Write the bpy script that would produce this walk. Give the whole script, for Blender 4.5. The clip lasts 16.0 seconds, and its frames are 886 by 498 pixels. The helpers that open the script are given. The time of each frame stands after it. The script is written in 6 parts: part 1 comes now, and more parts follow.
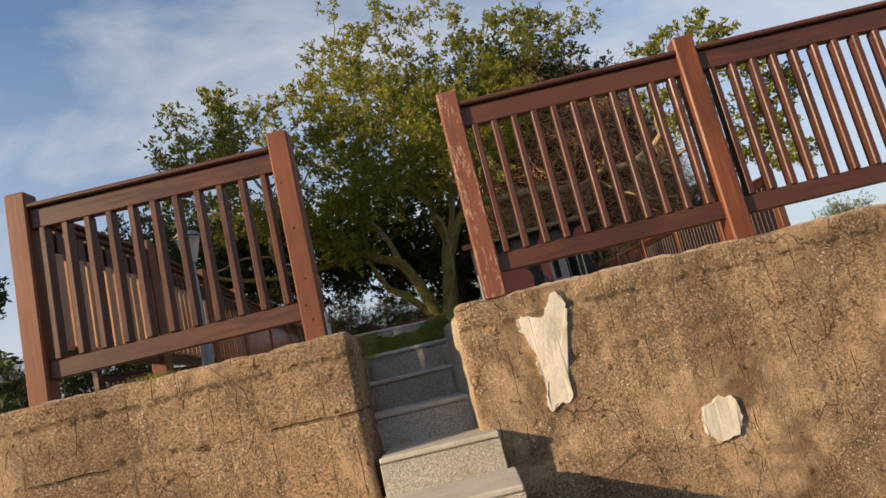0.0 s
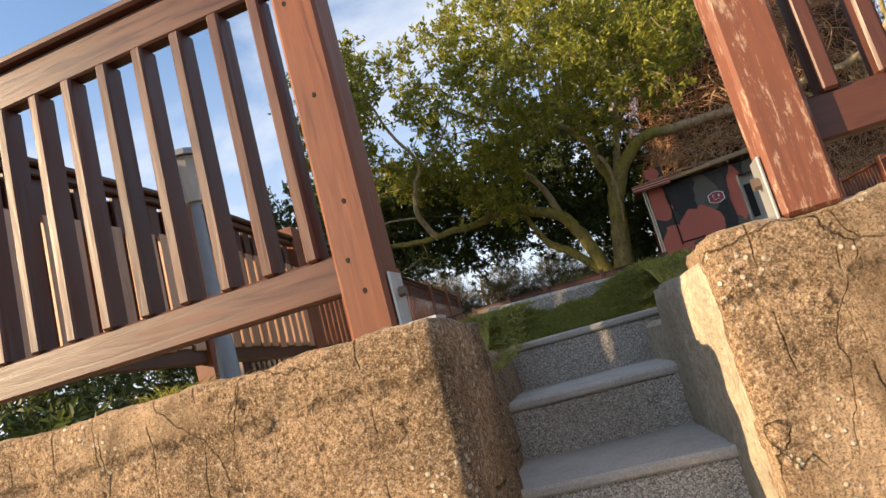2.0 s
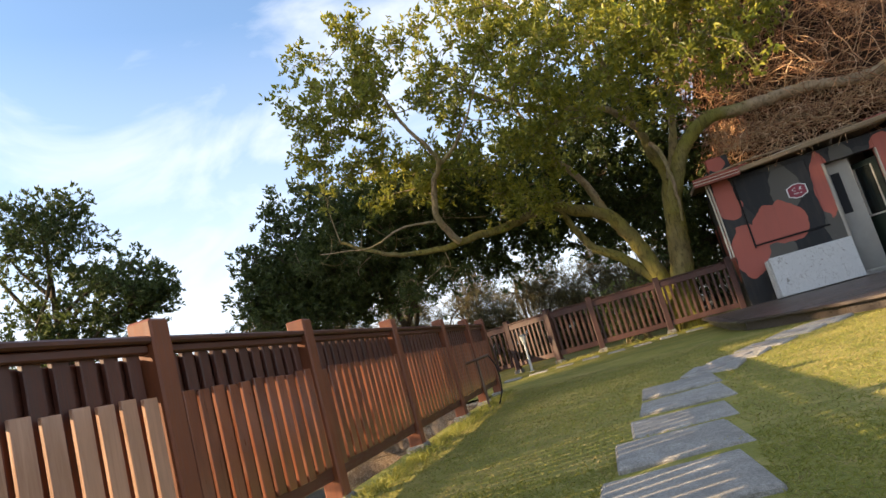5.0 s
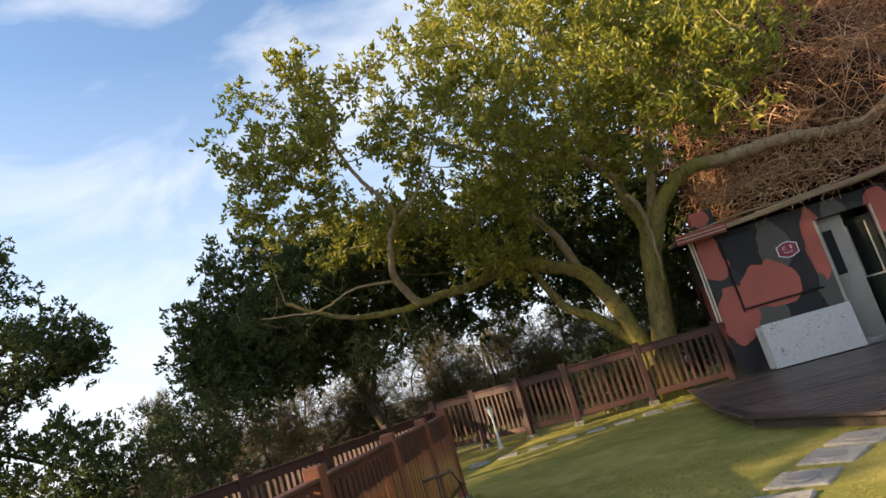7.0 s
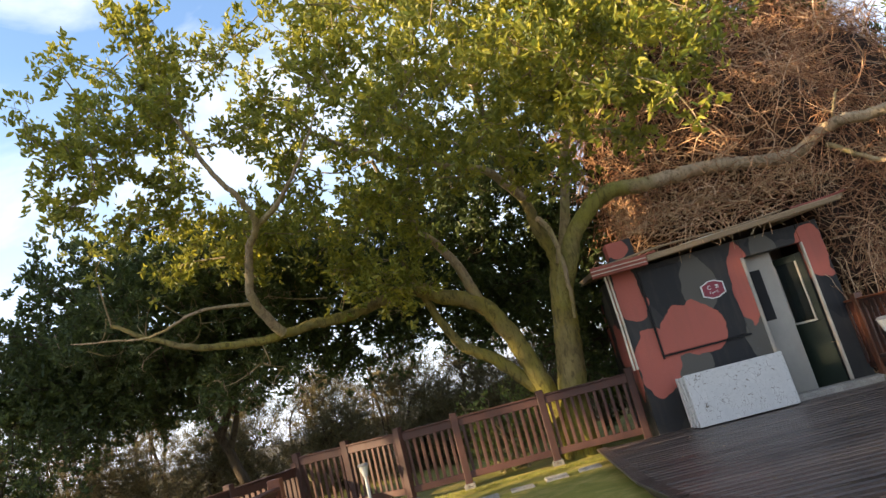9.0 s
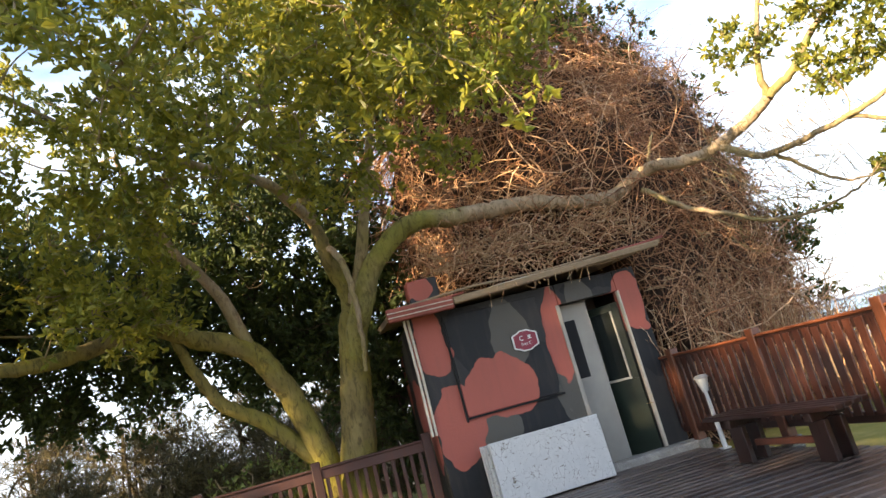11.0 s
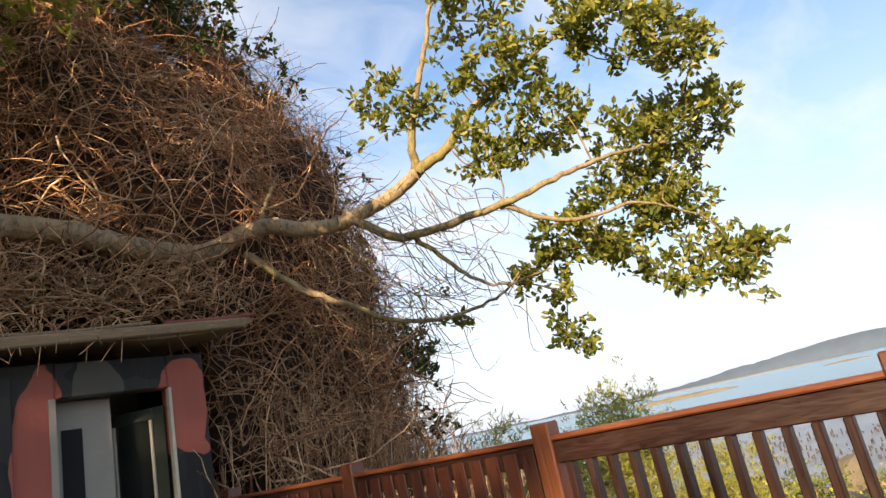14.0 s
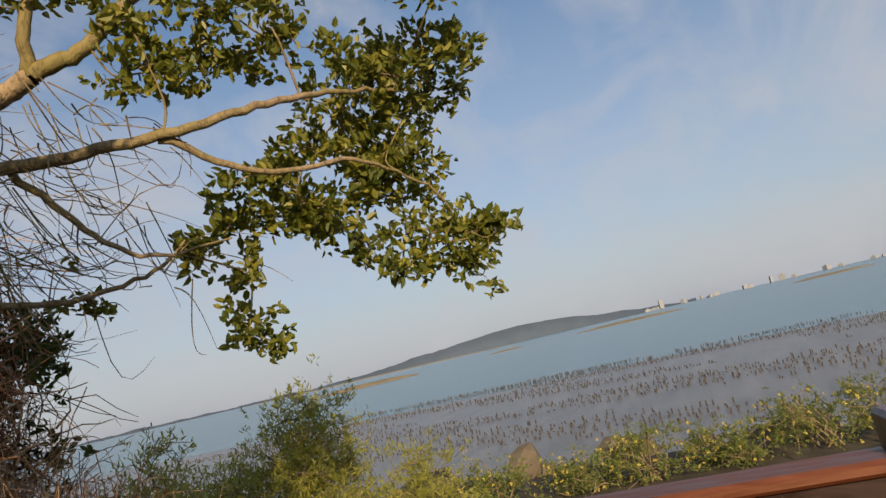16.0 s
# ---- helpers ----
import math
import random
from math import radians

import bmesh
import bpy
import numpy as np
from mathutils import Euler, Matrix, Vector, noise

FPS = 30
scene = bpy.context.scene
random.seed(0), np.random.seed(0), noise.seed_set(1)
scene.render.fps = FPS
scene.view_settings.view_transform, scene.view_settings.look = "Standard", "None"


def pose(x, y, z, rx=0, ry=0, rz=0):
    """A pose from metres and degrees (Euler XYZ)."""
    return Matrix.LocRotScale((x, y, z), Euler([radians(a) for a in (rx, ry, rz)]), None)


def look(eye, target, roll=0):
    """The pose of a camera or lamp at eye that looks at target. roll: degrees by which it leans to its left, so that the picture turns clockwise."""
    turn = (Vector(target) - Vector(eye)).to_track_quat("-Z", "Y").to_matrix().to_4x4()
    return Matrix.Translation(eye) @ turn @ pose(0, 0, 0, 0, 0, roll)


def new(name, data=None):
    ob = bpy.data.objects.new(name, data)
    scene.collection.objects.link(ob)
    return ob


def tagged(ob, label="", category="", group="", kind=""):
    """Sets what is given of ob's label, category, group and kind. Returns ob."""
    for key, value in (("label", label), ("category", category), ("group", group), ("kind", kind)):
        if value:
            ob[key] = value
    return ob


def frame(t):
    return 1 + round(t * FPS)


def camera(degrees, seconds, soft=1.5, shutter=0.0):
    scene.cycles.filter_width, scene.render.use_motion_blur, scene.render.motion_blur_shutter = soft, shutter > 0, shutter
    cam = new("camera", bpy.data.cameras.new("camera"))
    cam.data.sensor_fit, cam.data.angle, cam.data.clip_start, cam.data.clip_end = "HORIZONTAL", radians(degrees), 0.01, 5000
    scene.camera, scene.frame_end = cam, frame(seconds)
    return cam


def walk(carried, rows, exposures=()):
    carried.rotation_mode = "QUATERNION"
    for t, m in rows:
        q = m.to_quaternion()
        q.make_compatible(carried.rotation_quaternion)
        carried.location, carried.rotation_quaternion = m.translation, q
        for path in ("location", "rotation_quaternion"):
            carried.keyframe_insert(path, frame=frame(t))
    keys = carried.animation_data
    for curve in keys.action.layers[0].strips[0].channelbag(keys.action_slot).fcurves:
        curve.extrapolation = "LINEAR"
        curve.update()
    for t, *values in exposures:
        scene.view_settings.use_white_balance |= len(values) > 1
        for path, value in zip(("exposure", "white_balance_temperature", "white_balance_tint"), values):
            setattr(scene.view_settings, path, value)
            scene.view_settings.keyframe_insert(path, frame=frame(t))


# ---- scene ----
cam = camera(67.3, 16.0)
METRES, EYE, TILT, LEAN, TURN = 15.0, 1.5, 0.0, 0.0, 0.0
ROWS = [
    (0.0, 0.0, 0.0, 0.0, 2.34, 10.2, 13.15),
    (0.5, 0.0019, 0.0372, -0.0001, 7.9, 10.99, 13.31),
    (1.0, -0.0037, 0.0712, 0.0008, 13.32, 11.02, 14.09),
    (1.5, -0.0068, 0.1072, 0.0019, 15.75, 11.12, 14.39),
    (2.0, -0.0112, 0.1344, 0.0117, 17.08, 10.42, 14.94),
    (2.5, -0.0158, 0.1616, 0.0232, 17.52, 10.45, 15.27),
    (3.0, -0.0153, 0.1853, 0.0331, 17.52, 10.05, 15.0),
    (3.5, -0.0195, 0.2068, 0.0432, 17.74, 9.09, 15.32),
    (4.0, -0.0203, 0.2312, 0.0509, 20.02, 8.7, 15.3),
    (6.5, -0.0352, 0.3398, 0.0999, 19.8, 12.15, 15.97),
    (7.0, -0.0357, 0.3628, 0.1125, 17.11, 11.81, 15.89),
    (7.5, -0.0372, 0.3944, 0.1113, 14.31, 13.39, 15.06),
    (8.0, -0.037, 0.4292, 0.1126, 12.27, 12.29, 14.57),
    (8.5, -0.0422, 0.4639, 0.1131, 11.33, 12.69, 14.4),
    (9.0, -0.0379, 0.5017, 0.1164, 8.7, 12.75, 14.34),
    (9.5, -0.0372, 0.5344, 0.114, 2.96, 12.81, 14.18),
    (12.0, 0.0193, 0.6966, 0.1211, -12.59, 13.94, 14.44),
    (12.5, 0.0365, 0.7259, 0.1205, -16.08, 14.58, 14.01),
    (13.0, 0.0539, 0.7545, 0.1183, -21.14, 15.36, 13.76),
    (13.5, 0.0771, 0.7811, 0.1155, -29.68, 15.88, 12.83),
    (14.0, 0.1009, 0.8055, 0.1167, -40.8, 16.0, 11.69),
    (14.5, 0.1288, 0.824, 0.1207, -50.61, 16.8, 12.1),
    (15.0, 0.1561, 0.8421, 0.1273, -53.6, 15.2, 12.9),
    (15.5, 0.1814, 0.8612, 0.1317, -58.56, 12.4, 12.8),
    (16.0, 0.2055, 0.8744, 0.1331, -66.92, 9.35, 13.1),
]
EXPOSURES = [(0.0, 0.45), (0.5, 0.65), (1.5, 0.98), (2.5, 1.33), (4.0, 1.62), (6.5, 1.22), (8.5, 1.58), (9.5, 1.85), (12.0, 2.1), (12.5, 2.08), (13.5, 1.62), (14.0, 1.1), (14.5, 0.5), (15.0, 0.3), (15.5, 0.17), (16.0, 0.02)]
walk(cam, [(t, pose(0, 0, EYE, TILT, LEAN, TURN) @ pose(METRES * x, METRES * y, METRES * z, 90 + pitch, roll, yaw)) for t, x, y, z, yaw, pitch, roll in ROWS], EXPOSURES)

# ---------------------------------------------------------------- world and sun
SUN_EL, SUN_AZ = 19.5, 243.0          # height, and compass bearing from +y clockwise, in degrees
world = bpy.data.worlds.new("sky")
scene.world = world
world.use_nodes = True


def sky_nodes():
    nt = world.node_tree
    nt.nodes.clear()
    out = nt.nodes.new("ShaderNodeOutputWorld")
    bg = nt.nodes.new("ShaderNodeBackground")
    sky = nt.nodes.new("ShaderNodeTexSky")
    sky.sky_type, sky.sun_disc = "NISHITA", False
    sky.sun_elevation, sky.sun_rotation = radians(SUN_EL), radians(SUN_AZ)
    sky.air_density, sky.dust_density, sky.ozone_density = 1.0, 0.7, 2.0
    tc = nt.nodes.new("ShaderNodeTexCoord")
    # thin streaks of cirrus
    mp = nt.nodes.new("ShaderNodeMapping")
    mp.inputs["Scale"].default_value = (1.2, 3.6, 4.5)
    mp.inputs["Rotation"].default_value = (0.3, 0.5, 0.6)
    nz = nt.nodes.new("ShaderNodeTexNoise")
    nz.inputs["Scale"].default_value, nz.inputs["Detail"].default_value = 1.6, 7
    nz.inputs["Roughness"].default_value, nz.inputs["Distortion"].default_value = 0.55, 0.6
    ramp = nt.nodes.new("ShaderNodeMapRange")
    ramp.inputs[1].default_value, ramp.inputs[2].default_value = 0.42, 0.74
    ramp.inputs[3].default_value, ramp.inputs[4].default_value = 0.0, 0.75
    # pale haze towards the horizon
    sep = nt.nodes.new("ShaderNodeSeparateXYZ")
    hz = nt.nodes.new("ShaderNodeMapRange")
    hz.inputs[1].default_value, hz.inputs[2].default_value = 0.0, 0.52
    hz.inputs[3].default_value, hz.inputs[4].default_value = 0.88, 0.0
    m1 = nt.nodes.new("ShaderNodeMix")
    m1.data_type = "RGBA"
    m1.inputs[7].default_value = (3.15, 3.28, 3.75, 1)
    m2 = nt.nodes.new("ShaderNodeMix")
    m2.data_type = "RGBA"
    m2.inputs[7].default_value = (4.1, 4.1, 4.3, 1)
    L = nt.links.new
    L(tc.outputs["Generated"], mp.inputs["Vector"])
    L(mp.outputs[0], nz.inputs["Vector"])
    L(nz.outputs[0], ramp.inputs[0])
    L(tc.outputs["Generated"], sep.inputs[0])
    L(sep.outputs[2], hz.inputs[0])
    L(hz.outputs[0], m1.inputs[0])
    L(sky.outputs[0], m1.inputs[6])
    L(ramp.outputs[0], m2.inputs[0])
    L(m1.outputs[2], m2.inputs[6])
    L(m2.outputs[2], bg.inputs[0])
    bg.inputs[1].default_value = 0.126
    L(bg.outputs[0], out.inputs[0])


sky_nodes()
sun = new("sun", bpy.data.lights.new("sun", "SUN"))
sun.data.energy, sun.data.angle, sun.data.color = 5.0, radians(0.5), (1.0, 0.75, 0.46)
_a, _e = radians(SUN_AZ), radians(SUN_EL)
sun.matrix_basis = look((40 * math.sin(_a) * math.cos(_e), 40 * math.cos(_a) * math.cos(_e), 40 * math.sin(_e)), (0, 0, 0))

# ---------------------------------------------------------------- helpers
RND = random.Random(7)


def rn(a, b):
    return RND.uniform(a, b)


def mesh_of(name, bm, mat):
    me = bpy.data.meshes.new(name)
    bm.to_mesh(me)
    bm.free()
    for m in (mat if isinstance(mat, (list, tuple)) else [mat]):
        me.materials.append(m)
    return me


def part(name, bm, material, parent=None, label="", smooth=False):
    """Links a bmesh (or a mesh) as one object under a thing or a part."""
    me = mesh_of(name, bm, material) if isinstance(bm, bmesh.types.BMesh) else bm
    if smooth:
        for p in me.polygons:
            p.use_smooth = True
    ob = new(name, me)
    if parent is not None:
        ob.parent = parent
    if label:
        ob["label"] = label
    return ob


def thing(name, label, category, m=None, group="", kind=""):
    ob = new(name)
    ob.empty_display_size = 0.1
    if m is not None:
        ob.matrix_basis = m
    return tagged(ob, label, category, group, kind)


def box(bm, x0, x1, y0, y1, z0, z1, bev=0.0, m=None, jit=0.0):
    """A box with bevelled edges, turned by m about the origin."""
    vs = [bm.verts.new((x, y, z)) for z in (z0, z1) for y in (y0, y1) for x in (x0, x1)]
    for v in vs:
        v.co += Vector((rn(-jit, jit), rn(-jit, jit), rn(-jit, jit)))
    fs = [bm.faces.new([vs[i] for i in q]) for q in ((0, 2, 3, 1), (4, 5, 7, 6), (0, 1, 5, 4), (2, 6, 7, 3), (0, 4, 6, 2), (1, 3, 7, 5))]
    if bev:
        es = list({e for f in fs for e in f.edges})
        r = bmesh.ops.bevel(bm, geom=es, offset=bev, segments=1, affect="EDGES", profile=0.5)
        vs = list({v for f in r["faces"] for v in f.verts} | {v for v in vs if v.is_valid})
    if m is not None:
        for v in vs:
            v.co = m @ v.co
    return bm


def boxed(*a, **k):
    return box(bmesh.new(), *a, **k)


def tube_arrays(paths, sides=6, ends=True):
    """Vertices and faces of many tapered tubes: paths of (points, radii)."""
    V, F, n = [], [], 0
    for pts, rad in paths:
        P = np.asarray(pts, float)
        k = len(P)
        T = np.gradient(P, axis=0)
        T /= np.maximum(np.linalg.norm(T, axis=1, keepdims=True), 1e-9)
        ref = np.array((0.31, 0.23, 0.92)) if abs(T[0][2]) < 0.9 else np.array((1.0, 0.1, 0.0))
        A = np.cross(T, ref)
        A /= np.maximum(np.linalg.norm(A, axis=1, keepdims=True), 1e-9)
        B = np.cross(T, A)
        ang = np.arange(sides) * 2 * np.pi / sides
        R = np.broadcast_to(np.asarray(rad, float), (k,))
        ring = P[:, None, :] + R[:, None, None] * (np.cos(ang)[None, :, None] * A[:, None, :] + np.sin(ang)[None, :, None] * B[:, None, :])
        V.append(ring.reshape(-1, 3))
        i = np.arange(k - 1)[:, None] * sides + np.arange(sides)[None, :]
        j = np.arange(k - 1)[:, None] * sides + (np.arange(sides)[None, :] + 1) % sides
        F.append(np.stack([i, j, j + sides, i + sides], -1).reshape(-1, 4) + n)
        n += k * sides
    return np.concatenate(V), np.concatenate(F)


def mesh_np(name, V, F, mat, smooth=True):
    me = bpy.data.meshes.new(name)
    me.vertices.add(len(V))
    me.vertices.foreach_set("co", np.ascontiguousarray(V, np.float32).ravel())
    F = np.ascontiguousarray(F, np.int32)
    k = F.shape[1]
    me.loops.add(F.size)
    me.loops.foreach_set("vertex_index", F.ravel())
    me.polygons.add(len(F))
    me.polygons.foreach_set("loop_start", np.arange(len(F), dtype=np.int32) * k)
    me.polygons.foreach_set("use_smooth", np.full(len(F), smooth))
    me.update(calc_edges=True)
    for m in (mat if isinstance(mat, (list, tuple)) else [mat]):
        me.materials.append(m)
    return me


def tubes(name, paths, mat, parent=None, sides=6, label=""):
    V, F = tube_arrays(paths, sides)
    ob = new(name, mesh_np(name, V, F, mat))
    if parent is not None:
        ob.parent = parent
    if label:
        ob["label"] = label
    return ob


def spline(pts, n=6):
    """Catmull-Rom through points of any width."""
    P = np.asarray(pts, float)
    P = np.vstack([2 * P[0] - P[1], P, 2 * P[-1] - P[-2]])
    out = []
    for i in range(1, len(P) - 2):
        for s in np.linspace(0, 1, n, endpoint=False):
            a, b, c, d = P[i - 1], P[i], P[i + 1], P[i + 2]
            out.append(0.5 * (2 * b + (c - a) * s + (2 * a - 5 * b + 4 * c - d) * s * s + (3 * b - a - 3 * c + d) * s ** 3))
    out.append(P[-2])
    return np.array(out)


# ---------------------------------------------------------------- materials
class N:
    """A small builder of node materials."""

    def __init__(self, name, rough=0.7, metal=0.0, spec=0.4):
        self.m = bpy.data.materials.new(name)
        self.m.use_nodes = True
        self.t = self.m.node_tree
        self.b = self.t.nodes["Principled BSDF"]
        self.b.inputs["Roughness"].default_value = rough
        self.b.inputs["Metallic"].default_value = metal
        self.b.inputs["Specular IOR Level"].default_value = spec
        self.tc = self.t.nodes.new("ShaderNodeTexCoord")

    def L(self, a, b):
        self.t.links.new(a, b)

    def coord(self, scale=(1, 1, 1), rot=(0, 0, 0), space="Object"):
        mp = self.t.nodes.new("ShaderNodeMapping")
        mp.inputs["Scale"].default_value = scale
        mp.inputs["Rotation"].default_value = rot
        self.L(self.tc.outputs[space], mp.inputs[0])
        return mp.outputs[0]

    def world(self, scale=(1, 1, 1)):
        g = self.t.nodes.new("ShaderNodeNewGeometry")
        mp = self.t.nodes.new("ShaderNodeMapping")
        mp.inputs["Scale"].default_value = scale
        self.L(g.outputs["Position"], mp.inputs[0])
        return mp.outputs[0]

    def noise(self, vec, scale, detail=5, rough=0.55, dist=0.0):
        n = self.t.nodes.new("ShaderNodeTexNoise")
        n.inputs["Scale"].default_value, n.inputs["Detail"].default_value = scale, detail
        n.inputs["Roughness"].default_value, n.inputs["Distortion"].default_value = rough, dist
        if vec is not None:
            self.L(vec, n.inputs["Vector"])
        return n.outputs[0]

    def voronoi(self, vec, scale, feature="F1"):
        n = self.t.nodes.new("ShaderNodeTexVoronoi")
        n.feature = feature
        n.inputs["Scale"].default_value = scale
        if vec is not None:
            self.L(vec, n.inputs["Vector"])
        return n.outputs[0]

    def ramp(self, fac, stops, mode="LINEAR"):
        r = self.t.nodes.new("ShaderNodeValToRGB")
        r.color_ramp.interpolation = mode
        e = r.color_ramp.elements
        for i, (p, c) in enumerate(stops):
            x = e[i] if i < 2 else e.new(p)
            x.position, x.color = p, (*c, 1) if len(c) == 3 else c
        self.L(fac, r.inputs[0])
        return r.outputs[0]

    def range(self, fac, a, b, c=0.0, d=1.0):
        r = self.t.nodes.new("ShaderNodeMapRange")
        for i, v in enumerate((a, b, c, d)):
            r.inputs[1 + i].default_value = v
        self.L(fac, r.inputs[0])
        return r.outputs[0]

    def mix(self, fac, a, b, mode="MIX"):
        r = self.t.nodes.new("ShaderNodeMix")
        r.data_type, r.blend_type = "RGBA", mode
        for s, v in ((0, fac), (6, a), (7, b)):
            if isinstance(v, (int, float)):
                r.inputs[s].default_value = v
            elif isinstance(v, tuple):
                r.inputs[s].default_value = (*v, 1)
            else:
                self.L(v, r.inputs[s])
        return r.outputs[2]

    def math(self, op, a, b=0.0):
        r = self.t.nodes.new("ShaderNodeMath")
        r.operation = op
        for s, v in ((0, a), (1, b)):
            if isinstance(v, (int, float)):
                r.inputs[s].default_value = v
            else:
                self.L(v, r.inputs[s])
        return r.outputs[0]

    def rand(self):
        return self.t.nodes.new("ShaderNodeObjectInfo").outputs["Random"]

    def island(self):
        return self.t.nodes.new("ShaderNodeNewGeometry").outputs["Random Per Island"]

    def color(self, c):
        if isinstance(c, tuple):
            self.b.inputs["Base Color"].default_value = (*c, 1)
        else:
            self.L(c, self.b.inputs["Base Color"])
        return self

    def rough(self, r):
        self.L(r, self.b.inputs["Roughness"])
        return self

    def bump(self, h, strength=0.5, dist=0.01):
        b = self.t.nodes.new("ShaderNodeBump")
        b.inputs["Strength"].default_value, b.inputs["Distance"].default_value = strength, dist
        self.L(h, b.inputs["Height"])
        self.L(b.outputs[0], self.b.inputs["Normal"])
        return self


def wood(name, dark, light, along="z", rough=0.42, worn=0.0, vary=0.35, coat=0.0):
    k = N(name, rough, 0.0, 0.5)
    sc = {"z": (14, 14, 1.1), "x": (1.1, 14, 14), "y": (14, 1.1, 14)}[along]
    g = k.noise(k.world(sc), 3.0, 7, 0.6, 1.2)
    big = k.noise(k.world((1, 1, 1)), 2.3, 4)
    c = k.mix(k.range(g, 0.3, 0.72), dark, light)
    c = k.mix(k.range(big, 0.35, 0.7, 0.0, 0.55), c, tuple(v * 0.55 for v in dark))
    c = k.mix(k.range(k.rand(), 0, 1, 0, vary), c, tuple(v * 1.2 for v in light))
    if worn:
        w = k.noise(k.world({"z": (9, 9, 1.6), "x": (1.6, 9, 9), "y": (9, 1.6, 9)}[along]), 6, 9, 0.8)
        c = k.mix(k.range(w, 0.60 - worn, 0.66 - worn), c, (0.4, 0.26, 0.18))
    k.color(c)
    k.rough(k.range(g, 0.3, 0.7, rough - 0.1, rough + 0.22))
    k.bump(g, 0.25, 0.004)
    k.b.inputs["Coat Weight"].default_value, k.b.inputs["Coat Roughness"].default_value = coat, 0.16
    return k.m


RAIL = wood("stained_timber", (0.04, 0.0135, 0.0085), (0.118, 0.039, 0.021))
RAIL_X = wood("stained_timber_lengthwise", (0.04, 0.0135, 0.0085), (0.118, 0.039, 0.021), "x")
RAIL_Y = wood("stained_timber_along", (0.04, 0.0135, 0.0085), (0.118, 0.039, 0.021), "y")
POSTWOOD = wood("orange_stained_post_timber", (0.1, 0.029, 0.011), (0.225, 0.068, 0.025), "z", 0.48)
SEAPOST = wood("dark_orange_post_timber", (0.055, 0.017, 0.007), (0.15, 0.045, 0.017), "z", 0.4, 0.0, 0.35, 0.4)
CAPWOOD = wood("orange_stained_cap_timber", (0.08, 0.024, 0.01), (0.2, 0.062, 0.024), "y", 0.36)
# rail timber coloured far darker than the stain, to stand for shade on it
SHADERAIL = wood("shade_toned_glossy_timber", (0.012, 0.005, 0.004), (0.034, 0.0115, 0.007), "z", 0.33)
SHADERAIL_Y = wood("shade_toned_glossy_timber_along", (0.012, 0.005, 0.004), (0.034, 0.0115, 0.007), "y", 0.35)
WORN = wood("weathered_timber", (0.09, 0.03, 0.018), (0.22, 0.075, 0.04), "z", 0.65, 0.06)
BOARD = wood("fence_board_timber", (0.1, 0.027, 0.011), (0.29, 0.088, 0.034), "z", 0.34, 0.0, 0.6, 1.0)
PALEBOARD = wood("pale_board_timber", (0.3, 0.14, 0.075), (0.52, 0.29, 0.175), "z", 0.4, 0.0, 0.4, 0.6)
SEABOARD = wood("dark_glossy_board_timber", (0.018, 0.006, 0.004), (0.075, 0.022, 0.011), "z", 0.33, 0.0, 0.4, 0.4)
OLDFENCE = wood("dark_fence_timber", (0.035, 0.014, 0.01), (0.088, 0.033, 0.022), "z", 0.55)
DECKWOOD = wood("deck_timber", (0.022, 0.017, 0.015), (0.1, 0.074, 0.06), "x", 0.3, 0.0, 0.75)


